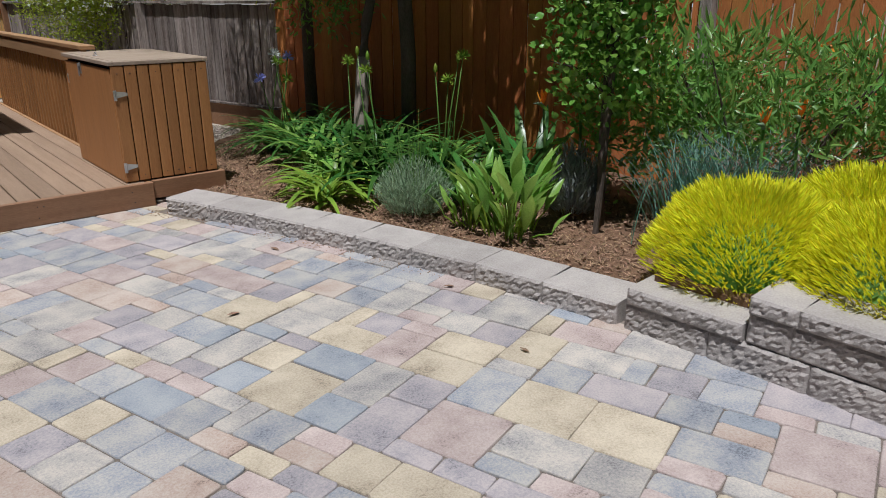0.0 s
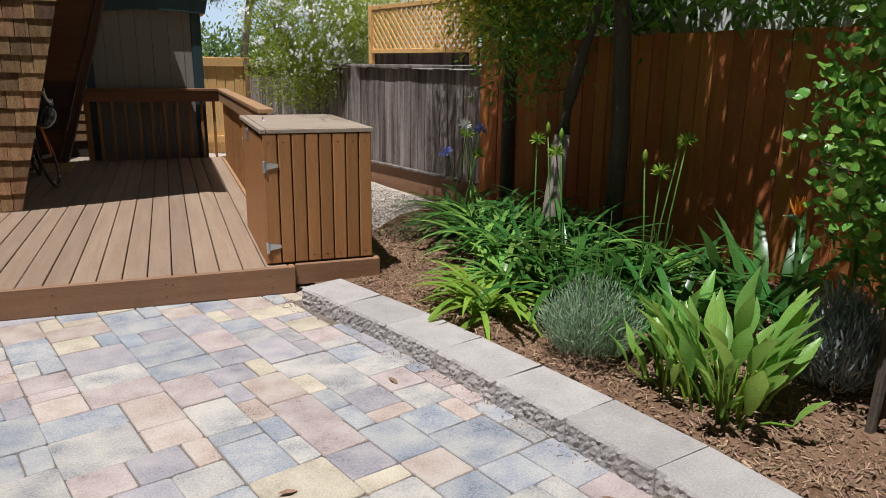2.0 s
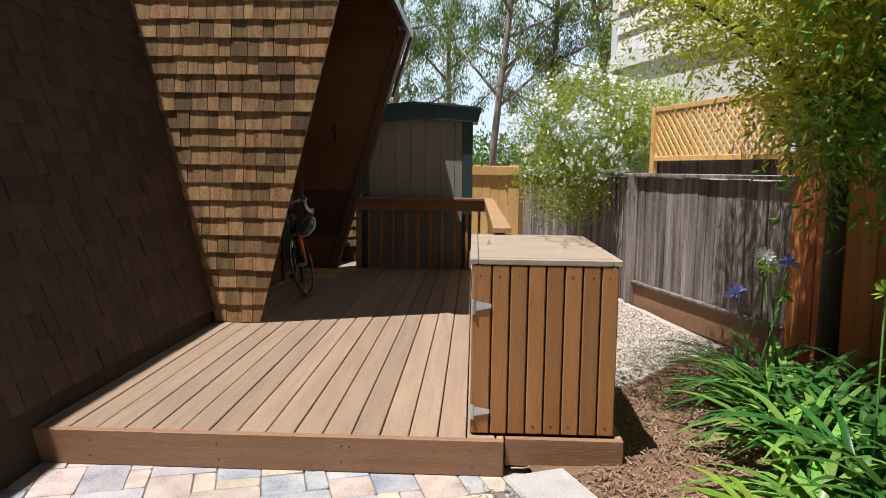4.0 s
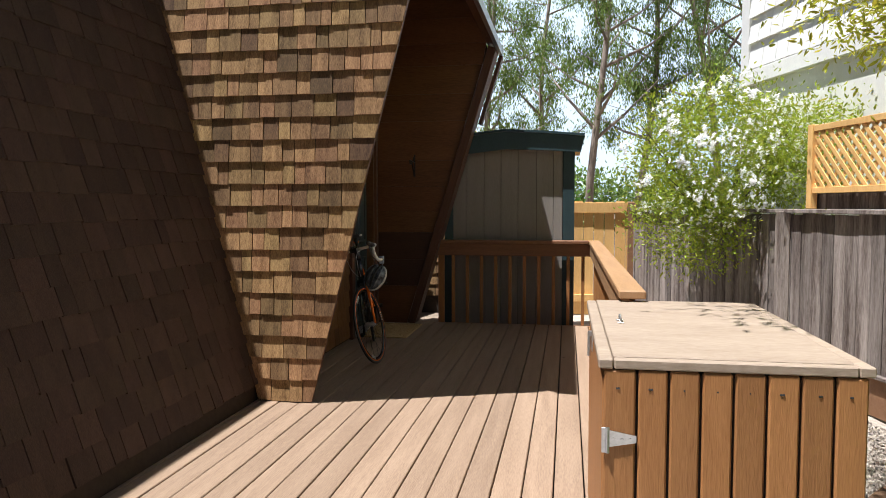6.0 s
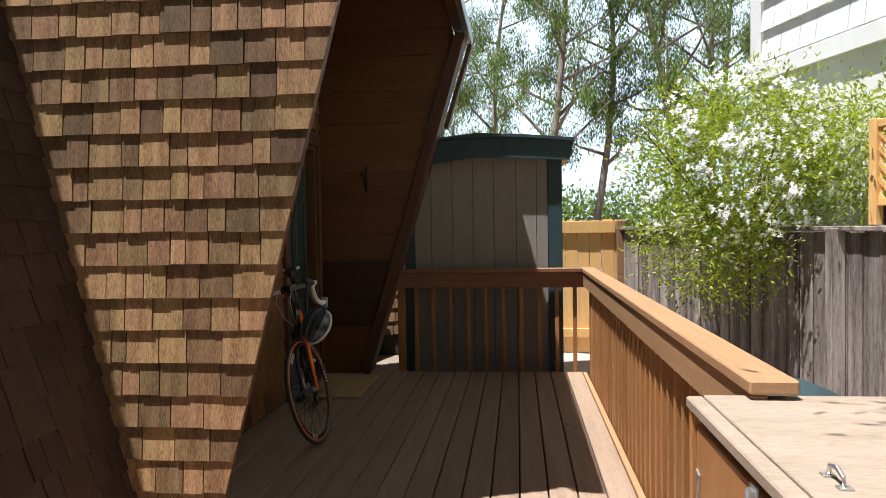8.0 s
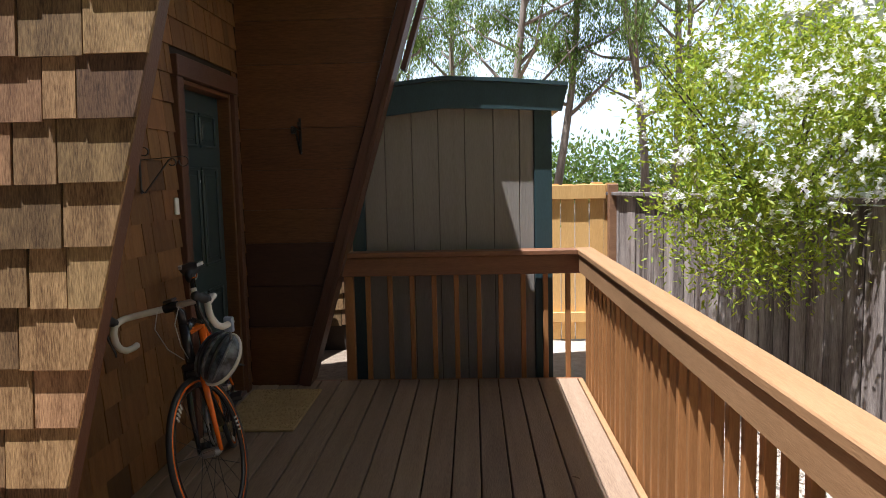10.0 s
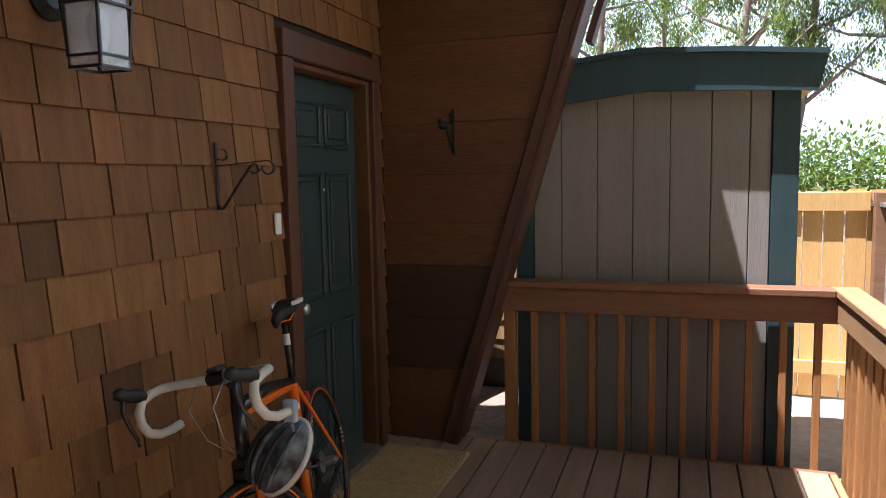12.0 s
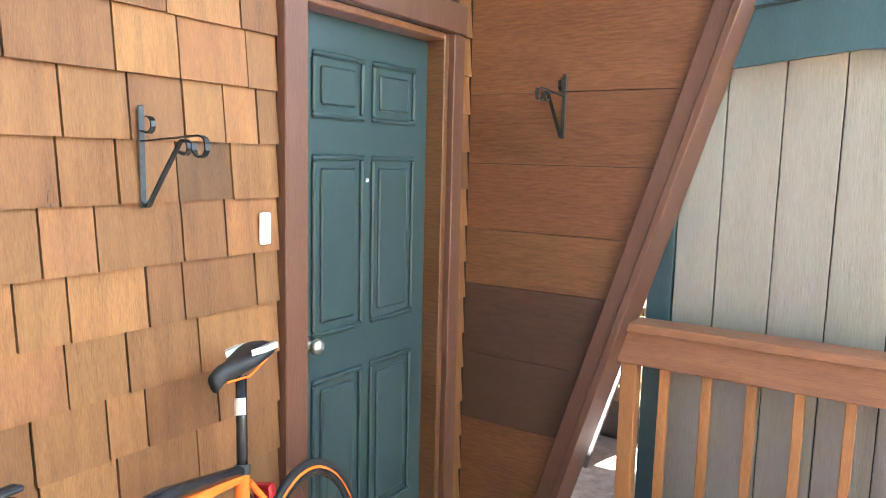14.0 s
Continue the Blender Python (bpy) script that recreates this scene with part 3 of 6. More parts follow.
def fence(name, label, p, q, height, material, w=0.14, ears=0.0, kick=0.0, cap=False, z0=0.02, rails=True, seed=1):
    """A board fence from p to q; its face looks to the right of the way from p to q."""
    r = random.Random(seed)
    p, q = Vector((*p, 0)), Vector((*q, 0))
    L = (q - p).length
    ang = math.degrees(math.atan2(q.y - p.y, q.x - p.x))
    th = thing(name, label, "fence", m=pose(p.x, p.y, 0, 0, 0, ang))
    base = z0 + kick
    meshes = []
    for v in range(4):
        me = plank_shape(w - 0.006 - 0.002 * v, height - base - 0.004 * v, ears)
        me.materials.append(material)
        meshes.append(me)
    x = 0.0
    while x < L - 0.02:
        obj("fence_board", r.choice(meshes), th, pose(x, r.uniform(-0.004, 0.004), base, 0, 0, r.uniform(-1.2, 1.2)))
        x += w
    if kick:
        part("kick_board", box(0, L, -0.02, 0.02, z0 - 0.06, z0 + kick - 0.03, 0.004), M_FASCIA, th, "brown kick board along the ground")
        part("kick_cap", box(0, L, -0.06, 0.02, z0 + kick - 0.028, z0 + kick - 0.002, 0.004), material, th)
    if cap:
        part("cap_board", box(-0.05, L + 0.05, -0.06, 0.07, height + 0.002, height + 0.035, 0.004), material, th, "weathered flat cap board")
    if rails:
        for rz in (height - 0.25, base + 0.2):
            part("fence_rail", box(0, L, 0.012, 0.05, rz - 0.045, rz + 0.045, 0.003), material, th)
    x = 0.0
    while x <= L:
        part("post", box(x - 0.045, x + 0.045, 0.055, 0.14, -0.1, height - 0.02, 0.004), material, th)
        x += 2.4
    return th


fence("grey_fence", "weathered grey board fence with a flat cap board", (2.36, 13.95), (3.42, 10.95), 1.45, M_GREYW, 0.145, cap=True, kick=0.0, seed=2)
fence("grey_fence", "weathered grey board fence over a brown kick board", (3.43, 10.88), (4.12, 8.4), 1.45, M_GREYW, 0.145, cap=True, kick=0.26, seed=3)
for nm, px, py in (("fence_post", 3.40, 10.85),):
    post = part(nm, box(px - 0.05, px + 0.05, py - 0.1, py + 0.0, -0.05, 1.47, 0.006), M_GREYW)
    tagged(post, "weathered grey square fence post", "post")
fence("red_fence", "red stained cedar board fence in dappled shade", (4.13, 8.38), (4.75, 5.9), 1.75, M_REDF, 0.145, seed=4)
fence("red_fence", "red stained cedar board fence behind the shrubs", (4.76, 5.88), (6.4, -0.8), 1.75, M_REDF, 0.145, seed=5)
fence("cedar_fence", "new honey-coloured cedar board fence", (1.45, 14.0), (2.34, 14.0), 1.58, M_YELF, 0.14, ears=0.02, seed=6, rails=False)
cf = thing("fence_gate_rail", "honey-coloured cedar rail across the new fence", "rail")
part("board", box(1.45, 2.3, 13.95, 13.985, 1.42, 1.56, 0.004), M_YELF, cf)
part("board", box(1.45, 2.3, 13.95, 13.985, 0.2, 0.3, 0.004), M_YELF, cf)
post = part("fence_post", box(5.2, 5.3, 3.57, 3.67, -0.05, 1.95, 0.006), M_GREYW)
tagged(post, "weathered purple-grey square post before the red fence", "post")
post = part("fence_post", box(2.31, 2.40, 13.85, 13.94, -0.05, 1.56, 0.005), M_FASCIA)
tagged(post, "brown square fence post at the corner", "post")

# lattice panel on the grey fence
la, lb = Vector((3.55, 10.6, 0)), Vector((4.1, 8.5, 0))
lat = thing("lattice_panel", "honey-coloured diagonal wooden lattice panel above the fence", "lattice", m=pose(la.x, la.y, 0, 0, 0, math.degrees(math.atan2(lb.y - la.y, lb.x - la.x))))
LL = (lb - la).length
for x in (0.0, LL - 0.07):
    part("post", box(x, x + 0.07, -0.03, 0.03, 1.49, 2.2, 0.004), M_YELF, lat)
for zz in (1.62, 2.14):
    part("frame_rail", box(0.07, LL - 0.07, -0.02, 0.02, zz, zz + 0.05, 0.003), M_YELF, lat)
part("backing_board", box(0.0, LL, 0.045, 0.065, 1.49, 1.66, 0.003), M_GREYW, lat, "weathered grey board behind the panel's foot")
for s in (-1, 1):
    x = -0.5
    while x < LL + 0.5:
        x0, z0_, x1, z1_ = (x, 1.66, x + 0.5, 2.16) if s > 0 else (x + 0.5, 1.66, x, 2.16)
        t0, t1 = 0.0, 1.0
        d = x1 - x0
        near_end, far_end = (0.07 - x0) / d, (LL - 0.07 - x0) / d
        t0, t1 = max(t0, min(near_end, far_end)), min(t1, max(near_end, far_end))
        if t1 - t0 > 0.05:
            a = Vector((x0 + (x1 - x0) * t0, 0.005 * s, z0_ + (z1_ - z0_) * t0))
            b = Vector((x0 + (x1 - x0) * t1, 0.005 * s, z0_ + (z1_ - z0_) * t1))
            part("slat", beam(a, b, 0.035, 0.008, (0, 1, 0), 0), M_YELF, lat)
        x += 0.105

# ---- door ----
DY0, DY1, DT = 10.97, 11.74, 2.22
door = thing("door_1", "green painted six-panel front door, closed", "door", kind="structure")
fx = DX - 0.075
part("door_leaf", box(fx - 0.04, fx, DY0, DY1, DZ + 0.03, DT, 0.002), M_DOOR, door)
W = DY1 - DY0
for (z0, z1) in ((0.36, 0.98), (1.13, 1.76), (1.88, 2.1)):
    for (a, b) in ((0.12, 0.47), (0.53, 0.88)):
        ya, yb = DY0 + a * W, DY0 + b * W
        for q in ((ya, yb, z1 - 0.018, z1), (ya, yb, z0, z0 + 0.018), (ya, ya + 0.018, z0 + 0.019, z1 - 0.019), (yb - 0.018, yb, z0 + 0.019, z1 - 0.019)):
            part("panel_moulding", box(fx - 0.002, fx + 0.015, *q, 0.006), M_DOOR, door)
        part("raised_panel", box(fx - 0.002, fx + 0.009, ya + 0.045, yb - 0.045, z0 + 0.045, z1 - 0.045, 0.008), M_DOOR, door)
kb = bmesh.new()
bmesh.ops.create_uvsphere(kb, u_segments=16, v_segments=10, radius=0.028, matrix=Matrix.Translation((fx + 0.06, DY0 + 0.06, DZ + 0.94)) @ Matrix.Diagonal((0.75, 1, 1, 1)))
add_tube(kb, [(fx, DY0 + 0.06, DZ + 0.94), (fx + 0.006, DY0 + 0.06, DZ + 0.94), (fx + 0.012, DY0 + 0.06, DZ + 0.94), (fx + 0.05, DY0 + 0.06, DZ + 0.94)], [0.032, 0.03, 0.012, 0.013], 14)
part("door_knob", kb, M_STEEL, door, "satin nickel round knob", True)
part("peephole", tube([(fx, (DY0 + DY1) / 2, 1.67), (fx + 0.006, (DY0 + DY1) / 2, 1.67)], 0.008, 10), M_WHITE, door)
part("threshold", box(DX - 0.12, DX + 0.03, DY0, DY1, DZ + 0.002, DZ + 0.028, 0.004), M_STEEL, door, "aluminium threshold")
for nm, b in (("jamb", (DX - 0.12, DX + 0.005, DY0 - 0.035, DY0 - 0.002, DZ, DT + 0.03)), ("jamb", (DX - 0.12, DX + 0.005, DY1 + 0.002, DY1 + 0.035, DZ, DT + 0.03)), ("jamb", (DX - 0.12, DX + 0.005, DY0 - 0.0, DY1 + 0.0, DT + 0.003, DT + 0.03)),
              ("casing", (DX - 0.01, DX + 0.03, DY0 - 0.125, DY0 - 0.037, DZ, DT + 0.032)), ("casing", (DX - 0.01, DX + 0.03, DY1 + 0.037, DY1 + 0.115, DZ, DT + 0.032)), ("casing", (DX - 0.01, DX + 0.036, DY0 - 0.13, DY1 + 0.12, DT + 0.034, DT + 0.15))):
    part(nm, box(*b, 0.004), M_TRIM if nm == "casing" else M_PLY, door)

# lower wing of the house seen past the rear fin
wing = part("wall_wing", box(-2.0, 0.6, 13.42, 13.56, 0.0, 2.4, 0), M_BACK)
tagged(wing, "far house wall clad in sunlit cedar shingles", "wall", kind="structure")

# board left leaning behind the deck
lean_board = thing("leaning_board", "weathered brown board leaning behind the deck", "board")
part("board", beam((-0.56, 12.98, 0.05), (-0.48, 13.36, 0.62), 0.3, 0.022, (0, -1, 0.5), 0.003), M_BARKT, lean_board)

# ---- entry: small fixtures ----
mat_ob = thing("doormat", "tan coir doormat lying on the deck before the door", "doormat")
part("mat_body", box(-0.57, -0.08, 10.98, 11.79, DZ + 0.004, DZ + 0.02, 0.006), M_MATT, mat_ob)
bristle = []
for _ in range(2600):
    bristle.append((nrg.uniform(-0.562, -0.088), nrg.uniform(10.988, 11.782), DZ + 0.019))
tagged(spread("bristles", [(-0.004, 0, 0), (0.004, 0, 0), (0, 0.002, 0.009)], [(0, 1, 2)], [np.array(Euler((random.uniform(-0.6, 0.6), random.uniform(-0.6, 0.6), random.uniform(0, 6.3))).to_matrix()) for _ in bristle], bristle, M_MATT, mat_ob), kind="stuff")

lamp_glass = bpy.data.materials.new("seeded_glass")
lamp_glass.use_nodes = True
gb = lamp_glass.node_tree.nodes["Principled BSDF"]
gb.inputs["Base Color"].default_value, gb.inputs["Roughness"].default_value, gb.inputs["Transmission Weight"].default_value = (0.93, 0.95, 0.96, 1), 0.25, 0.75
lantern = thing("wall_lantern", "black iron wall lantern with seeded glass panes", "wall lamp")
lx, ly, lz = -0.465, 9.68, 2.03
for sx in (-1, 1):
    for sy in (-1, 1):
        part("cage_bar", beam((lx + sx * 0.05, ly + sy * 0.05, lz), (lx + sx * 0.062, ly + sy * 0.062, lz + 0.2), 0.008, 0.008, (0, 1, 0), 0.001), M_BLACKM, lantern)
for zz, rr in ((lz, 0.053), (lz + 0.03, 0.055), (lz + 0.165, 0.062), (lz + 0.2, 0.064)):
    b = bmesh.new()
    for a, c in (((-rr, -rr), (rr, -rr)), ((rr, -rr), (rr, rr)), ((rr, rr), (-rr, rr)), ((-rr, rr), (-rr, -rr))):
        add_beam(b, (lx + a[0], ly + a[1], zz), (lx + c[0], ly + c[1], zz), 0.007, 0.007, bevel=0)
    part("cage_ring", b, M_BLACKM, lantern)
for sx, sy in ((1, 0), (-1, 0), (0, 1), (0, -1)):
    g = box(-0.001, 0.001, -0.05, 0.05, lz + 0.004, lz + 0.197, 0)
    pane = part("pane", g, lamp_glass, lantern, m=pose(lx + sx * 0.054, ly + sy * 0.054, 0, 0, 0, 0 if sx else 90))
    pane.visible_shadow = False
part("roof_cap", tube([(lx, ly, lz + 0.2), (lx, ly, lz + 0.21), (lx, ly, lz + 0.235), (lx, ly, lz + 0.26), (lx, ly, lz + 0.28)], [0.09, 0.084, 0.055, 0.02, 0.006], 4), M_BLACKM, lantern)
part("bulb", tube([(lx, ly, lz + 0.02), (lx, ly, lz + 0.06), (lx, ly, lz + 0.1), (lx, ly, lz + 0.14), (lx, ly, lz + 0.16)], [0.014, 0.02, 0.03, 0.026, 0.008], 12), M_WHITE, lantern, "frosted white bulb", True)
part("arm", tube([(DX + 0.0, ly, lz + 0.2), (DX + 0.05, ly, lz + 0.22), (lx - 0.06, ly, lz + 0.31), (lx, ly, lz + 0.31), (lx, ly, lz + 0.27)], 0.009, 8), M_BLACKM, lantern, "", True)
part("wall_plate", tube([(DX - 0.005, ly, lz + 0.2), (DX + 0.01, ly, lz + 0.2), (DX + 0.025, ly, lz + 0.2)], [0.062, 0.062, 0.03], 16), M_BLACKM, lantern)


def hook(m):
    """A hanging-basket bracket: upright strap, arm with a curl, brace."""
    th = thing("plant_bracket", "black wrought iron plant bracket with curled ends", "bracket", "plant brackets", m)
    part("strap", box(-0.009, 0.009, 0.0, 0.005, -0.24, 0.012, 0.002), M_BLACKM, th)
    def ribbon(pts, w=0.008):
        b = bmesh.new()
        for p, q in zip(pts, pts[1:]):
            add_beam(b, (0, p[0], p[1]), (0, q[0], q[1]), 0.014, 0.0035, (0, -(q[1] - p[1]), q[0] - p[0]), 0)
        return b
    def curl(c, r, a0, a1, n=8):
        return [(c[0] + r * math.cos(a0 + (a1 - a0) * i / n), c[1] + r * math.sin(a0 + (a1 - a0) * i / n)) for i in range(n + 1)]
    part("arm", ribbon([(0.006, -0.075), (0.22, -0.06)] + curl((0.222, -0.085), 0.025, 1.5, -3.4)), M_BLACKM, th)
    part("brace", ribbon(curl((0.028, -0.215), 0.022, 3.4, -0.9 + 6.28 - 1.0, 6) + [(0.15, -0.075)] + curl((0.165, -0.088), 0.018, 2.4, -2.6)), M_BLACKM, th)
    part("curl", ribbon([(0.006, -0.05)] + curl((0.03, -0.035), 0.02, -2.2, 1.8, 6)), M_BLACKM, th)
    return th


hook(pose(DX + 0.006, 10.38, 1.855, 0, 0, -90))
hook(pose(-0.2, RY - 0.002, 2.085, 0, 0, 180))
sw = thing("doorbell", "white plastic doorbell button beside the door", "doorbell")
part("cover", box(DX + 0.004, DX + 0.02, 10.757, 10.797, 1.49, 1.585, 0.005), M_WHITE, sw)
part("button", box(DX + 0.021, DX + 0.024, 10.77, 10.784, 1.53, 1.545, 0.001), M_WHITE, sw)

# ---- bicycle ----
def plain(name, c, rough, metal=0.0):
    return mat(name, tuple(x * 0.92 for x in c), c, rough, 30.0, 0.03, metal=metal, spec=0.5)


B_BLACK, B_CARBON, B_ORANGE = plain("black_rubber", (0.02, 0.02, 0.022), 0.6), plain("gloss_black_paint", (0.025, 0.025, 0.028), 0.22), plain("gloss_orange_paint", (0.85, 0.18, 0.02), 0.25)
B_WHITE, B_SILVER, B_RED = plain("white_bar_tape", (0.6, 0.585, 0.55), 0.7), plain("bare_alloy", (0.6, 0.6, 0.62), 0.3, 0.9), plain("red_anodised", (0.5, 0.02, 0.03), 0.3, 0.6)
BIKE_AT = Matrix.Translation((-0.365, 10.79, DZ + 0.004)) @ Euler((radians(9.5), 0, radians(-73.5))).to_matrix().to_4x4()
bike = thing("road_bicycle", "black and orange road bicycle leaning by the shingled wall", "bicycle", m=BIKE_AT)
R = 0.335


def wheel(m):
    tyre = part("wheel", torus(R - 0.012, 0.012, 48, 8, m), B_BLACK, bike, "black road tyre", True)
    rim = part("rim", torus(R - 0.038, 0.016, 48, 6, m @ Matrix.Diagonal((1, 0.6, 1, 1))), B_CARBON, tyre, "black deep rim with an orange line", True)
    part("rim_stripe", torus(R - 0.027, 0.0075, 48, 6, m @ Matrix.Diagonal((1, 1.3, 1, 1))), B_ORANGE, tyre, "orange rim line", True)
    sp = bmesh.new()
    for i in range(20):
        a = 2 * math.pi * i / 20
        s = 0.03 if i % 2 else -0.03
        add_tube(sp, [m @ Vector((0.02 * math.cos(a + 0.5), s, 0.02 * math.sin(a + 0.5))), m @ Vector(((R - 0.05) * math.cos(a), 0, (R - 0.05) * math.sin(a)))], 0.0012, 4)
    part("spokes", sp, B_BLACK, tyre)
    part("hub", tube([m @ Vector((0, -0.05, 0)), m @ Vector((0, -0.03, 0)), m @ Vector((0, 0.03, 0)), m @ Vector((0, 0.05, 0))], [0.008, 0.02, 0.02, 0.008], 12), B_SILVER, tyre)
    for a0 in (0.9, 3.0, 5.1):
        for j in range(4):
            a = a0 + j * 0.07
            part("rim_mark", beam(m @ Vector(((R - 0.058) * math.cos(a), 0.0115, (R - 0.058) * math.sin(a))), m @ Vector(((R - 0.034) * math.cos(a + 0.02), 0.0115, (R - 0.034) * math.sin(a + 0.02))), 0.004, 0.008, bevel=0), B_WHITE, tyre)


FX = 0.985
wheel(Matrix.Translation((0, 0, R)))
BB, SEAT_T, HEAD_T, HEAD_B = Vector((0.41, 0, 0.275)), Vector((0.265, 0, 0.77)), Vector((0.86, 0, 0.88)), Vector((0.9, 0, 0.72))
# the fork, wheel and bars turn together about the head tube
STEER = Matrix.Translation(HEAD_B) @ Matrix.Rotation(radians(-20), 4, HEAD_T - HEAD_B) @ Matrix.Translation(-HEAD_B)
wheel(STEER @ Matrix.Translation((FX, 0, R)))
part("top_tube", tube([SEAT_T, SEAT_T.lerp(HEAD_T, 0.5) + Vector((0, 0, 0.012)), HEAD_T + Vector((0, 0, -0.02))], [0.016, 0.019, 0.024], 10), B_CARBON, bike, "", True)
part("top_tube_stripe", tube([SEAT_T + Vector((0.02, 0, -0.012)), HEAD_T + Vector((-0.02, 0, -0.04))], [0.014, 0.018], 8), B_ORANGE, bike, "orange underside")
part("seat_tube", tube([BB, SEAT_T], [0.02, 0.019], 10), B_ORANGE, bike, "orange seat tube", True)
part("down_tube", tube([BB, HEAD_B + Vector((-0.01, 0, 0.02))], [0.025, 0.024], 10), B_CARBON, bike, "", True)
part("head_tube", tube([HEAD_B, HEAD_T], 0.022, 10), B_CARBON, bike, "", True)
part("head_badge", box(HEAD_T.x + 0.012, HEAD_T.x + 0.03, -0.012, 0.012, 0.79, 0.84, 0.004), B_WHITE, bike)
for s in (-1, 1):
    part("chain_stay", tube([BB + Vector((0, s * 0.03, 0)), (0.0, s * 0.06, R)], [0.012, 0.009], 8), B_CARBON, bike)
    part("seat_stay", tube([SEAT_T + Vector((0, s * 0.015, -0.03)), (0.0, s * 0.06, R)], [0.009, 0.007], 8), B_ORANGE if s > 0 else B_CARBON, bike)
    part("fork_blade", tube([HEAD_B + Vector((0, s * 0.035, -0.02)), (0.945, s * 0.045, 0.52), (FX, s * 0.05, R)], [0.015, 0.013, 0.009], 8), B_ORANGE if s > 0 else B_CARBON, bike, "", True, STEER)
part("fork_crown", box(HEAD_B.x - 0.02, HEAD_B.x + 0.02, -0.045, 0.045, HEAD_B.z - 0.035, HEAD_B.z - 0.002, 0.008), B_CARBON, bike, m=STEER)
SADZ = 1.035
part("seatpost", tube([SEAT_T, (0.205, 0, SADZ - 0.03)], 0.0145, 10), B_CARBON, bike, "", True)
part("seatpost_band", tube([SEAT_T.lerp(Vector((0.205, 0, SADZ)), 0.52), SEAT_T.lerp(Vector((0.205, 0, SADZ)), 0.68)], 0.0152, 10), B_WHITE, bike, "white label band")
part("seat_clamp", tube([SEAT_T + Vector((0.003, 0, -0.01)), SEAT_T + Vector((-0.004, 0, 0.014))], 0.021, 10), B_BLACK, bike)
sad = bmesh.new()
prof = [(0.34, 0.018, -0.01), (0.3, 0.022, 0.002), (0.24, 0.034, 0.004), (0.18, 0.058, 0.008), (0.13, 0.07, 0.018), (0.09, 0.066, 0.022), (0.07, 0.04, 0.016)]
rows = []
for x, w, z in prof:
    rows.append([sad.verts.new((0.2 + (x - 0.2) * 0.88, 0.88 * w * math.cos(a), SADZ + z + 0.02 * math.sin(a) * (0.9 if math.sin(a) > 0 else 1.6))) for a in [i * math.pi / 5 for i in range(10)]])
for a, b in zip(rows, rows[1:]):
    for i in range(10):
        sad.faces.new((a[i], a[(i + 1) % 10], b[(i + 1) % 10], b[i]))
sad.faces.new(rows[0])
sad.faces.new(list(reversed(rows[-1])))
bmesh.ops.recalc_face_normals(sad, faces=sad.faces[:])
saddle = part("saddle", sad, B_BLACK, bike, "slim black and white racing saddle", True)
for s in (-1, 1):
    part("saddle_flash", prism([(0.09, 0.045 * s), (0.2, 0.04 * s), (0.17, 0.058 * s), (0.11, 0.066 * s)] if s > 0 else [(0.11, -0.066), (0.17, -0.058), (0.2, -0.04), (0.09, -0.045)], "z", SADZ + 0.018, SADZ + 0.034), B_WHITE, saddle, "white flash")
    part("saddle_rail", tube([(0.29, s * 0.014, SADZ - 0.025), (0.2, s * 0.022, SADZ - 0.035), (0.11, s * 0.025, SADZ - 0.012)], 0.0035, 6), B_ORANGE, saddle)
part("stem", tube([HEAD_T, HEAD_T + Vector((-0.012, 0, 0.05)), HEAD_T + Vector((0.015, 0, 0.08)), HEAD_T + Vector((0.05, 0, 0.095))], [0.02, 0.02, 0.018, 0.018], 10), B_CARBON, bike, "", True, STEER)
STC = HEAD_T + Vector((0.05, 0, 0.095))
rz = STEER @ Matrix.Translation(STC)
part("stem_clamp", tube([rz @ Vector((0, -0.03, 0)), rz @ Vector((0, 0.03, 0))], 0.021, 12), B_CARBON, bike)
part("bike_computer", box(-0.03, 0.02, -0.022, 0.022, 0.022, 0.034, 0.004), B_BLACK, bike, m=rz)
for s in (-1, 1):
    pts = [(0, 0.03), (0, 0.17), (0.02, 0.205), (0.06, 0.21), (0.1, 0.21), (0.118, 0.213), (0.12, 0.215), (0.1, 0.218), (0.06, 0.22), (0.01, 0.222), (-0.03, 0.222)]
    zs = [0, 0.002, 0.004, 0.002, -0.008, -0.035, -0.07, -0.105, -0.125, -0.13, -0.128]
    part("bar_tape", tube([rz @ Vector((p[0], s * p[1], z)) for p, z in zip(pts, zs)], 0.0142, 10), B_WHITE, bike, "white wrapped drop bar", True)
    hoodp = [rz @ Vector(p) for p in ((0.09, s * 0.21, 0.005), (0.12, s * 0.208, 0.02), (0.155, s * 0.206, 0.03), (0.175, s * 0.205, 0.045), (0.18, s * 0.205, 0.055))]
    hood = part("brake_hood", tube(hoodp, [0.018, 0.021, 0.018, 0.02, 0.01], 10), B_BLACK, bike, "black rubber hood", True)
    part("brake_lever", tube([rz @ Vector(p) for p in ((0.165, s * 0.206, 0.025), (0.178, s * 0.206, -0.01), (0.168, s * 0.208, -0.06), (0.15, s * 0.212, -0.105), (0.152, s * 0.214, -0.125))], [0.008, 0.007, 0.006, 0.005, 0.004], 8), B_CARBON, hood, "", True)
    part("cable", tube([rz @ Vector(p) for p in ((0.03, s * 0.05, 0.0), (0.1, s * 0.045, -0.06), (0.08, s * 0.03, -0.16), (0.02, s * 0.01, -0.23))], 0.0022, 6), B_SILVER, bike, "", True)
part("brake_caliper", box(HEAD_B.x + 0.02, HEAD_B.x + 0.04, -0.022, 0.022, 0.66, 0.69, 0.006), B_BLACK, bike, m=STEER)
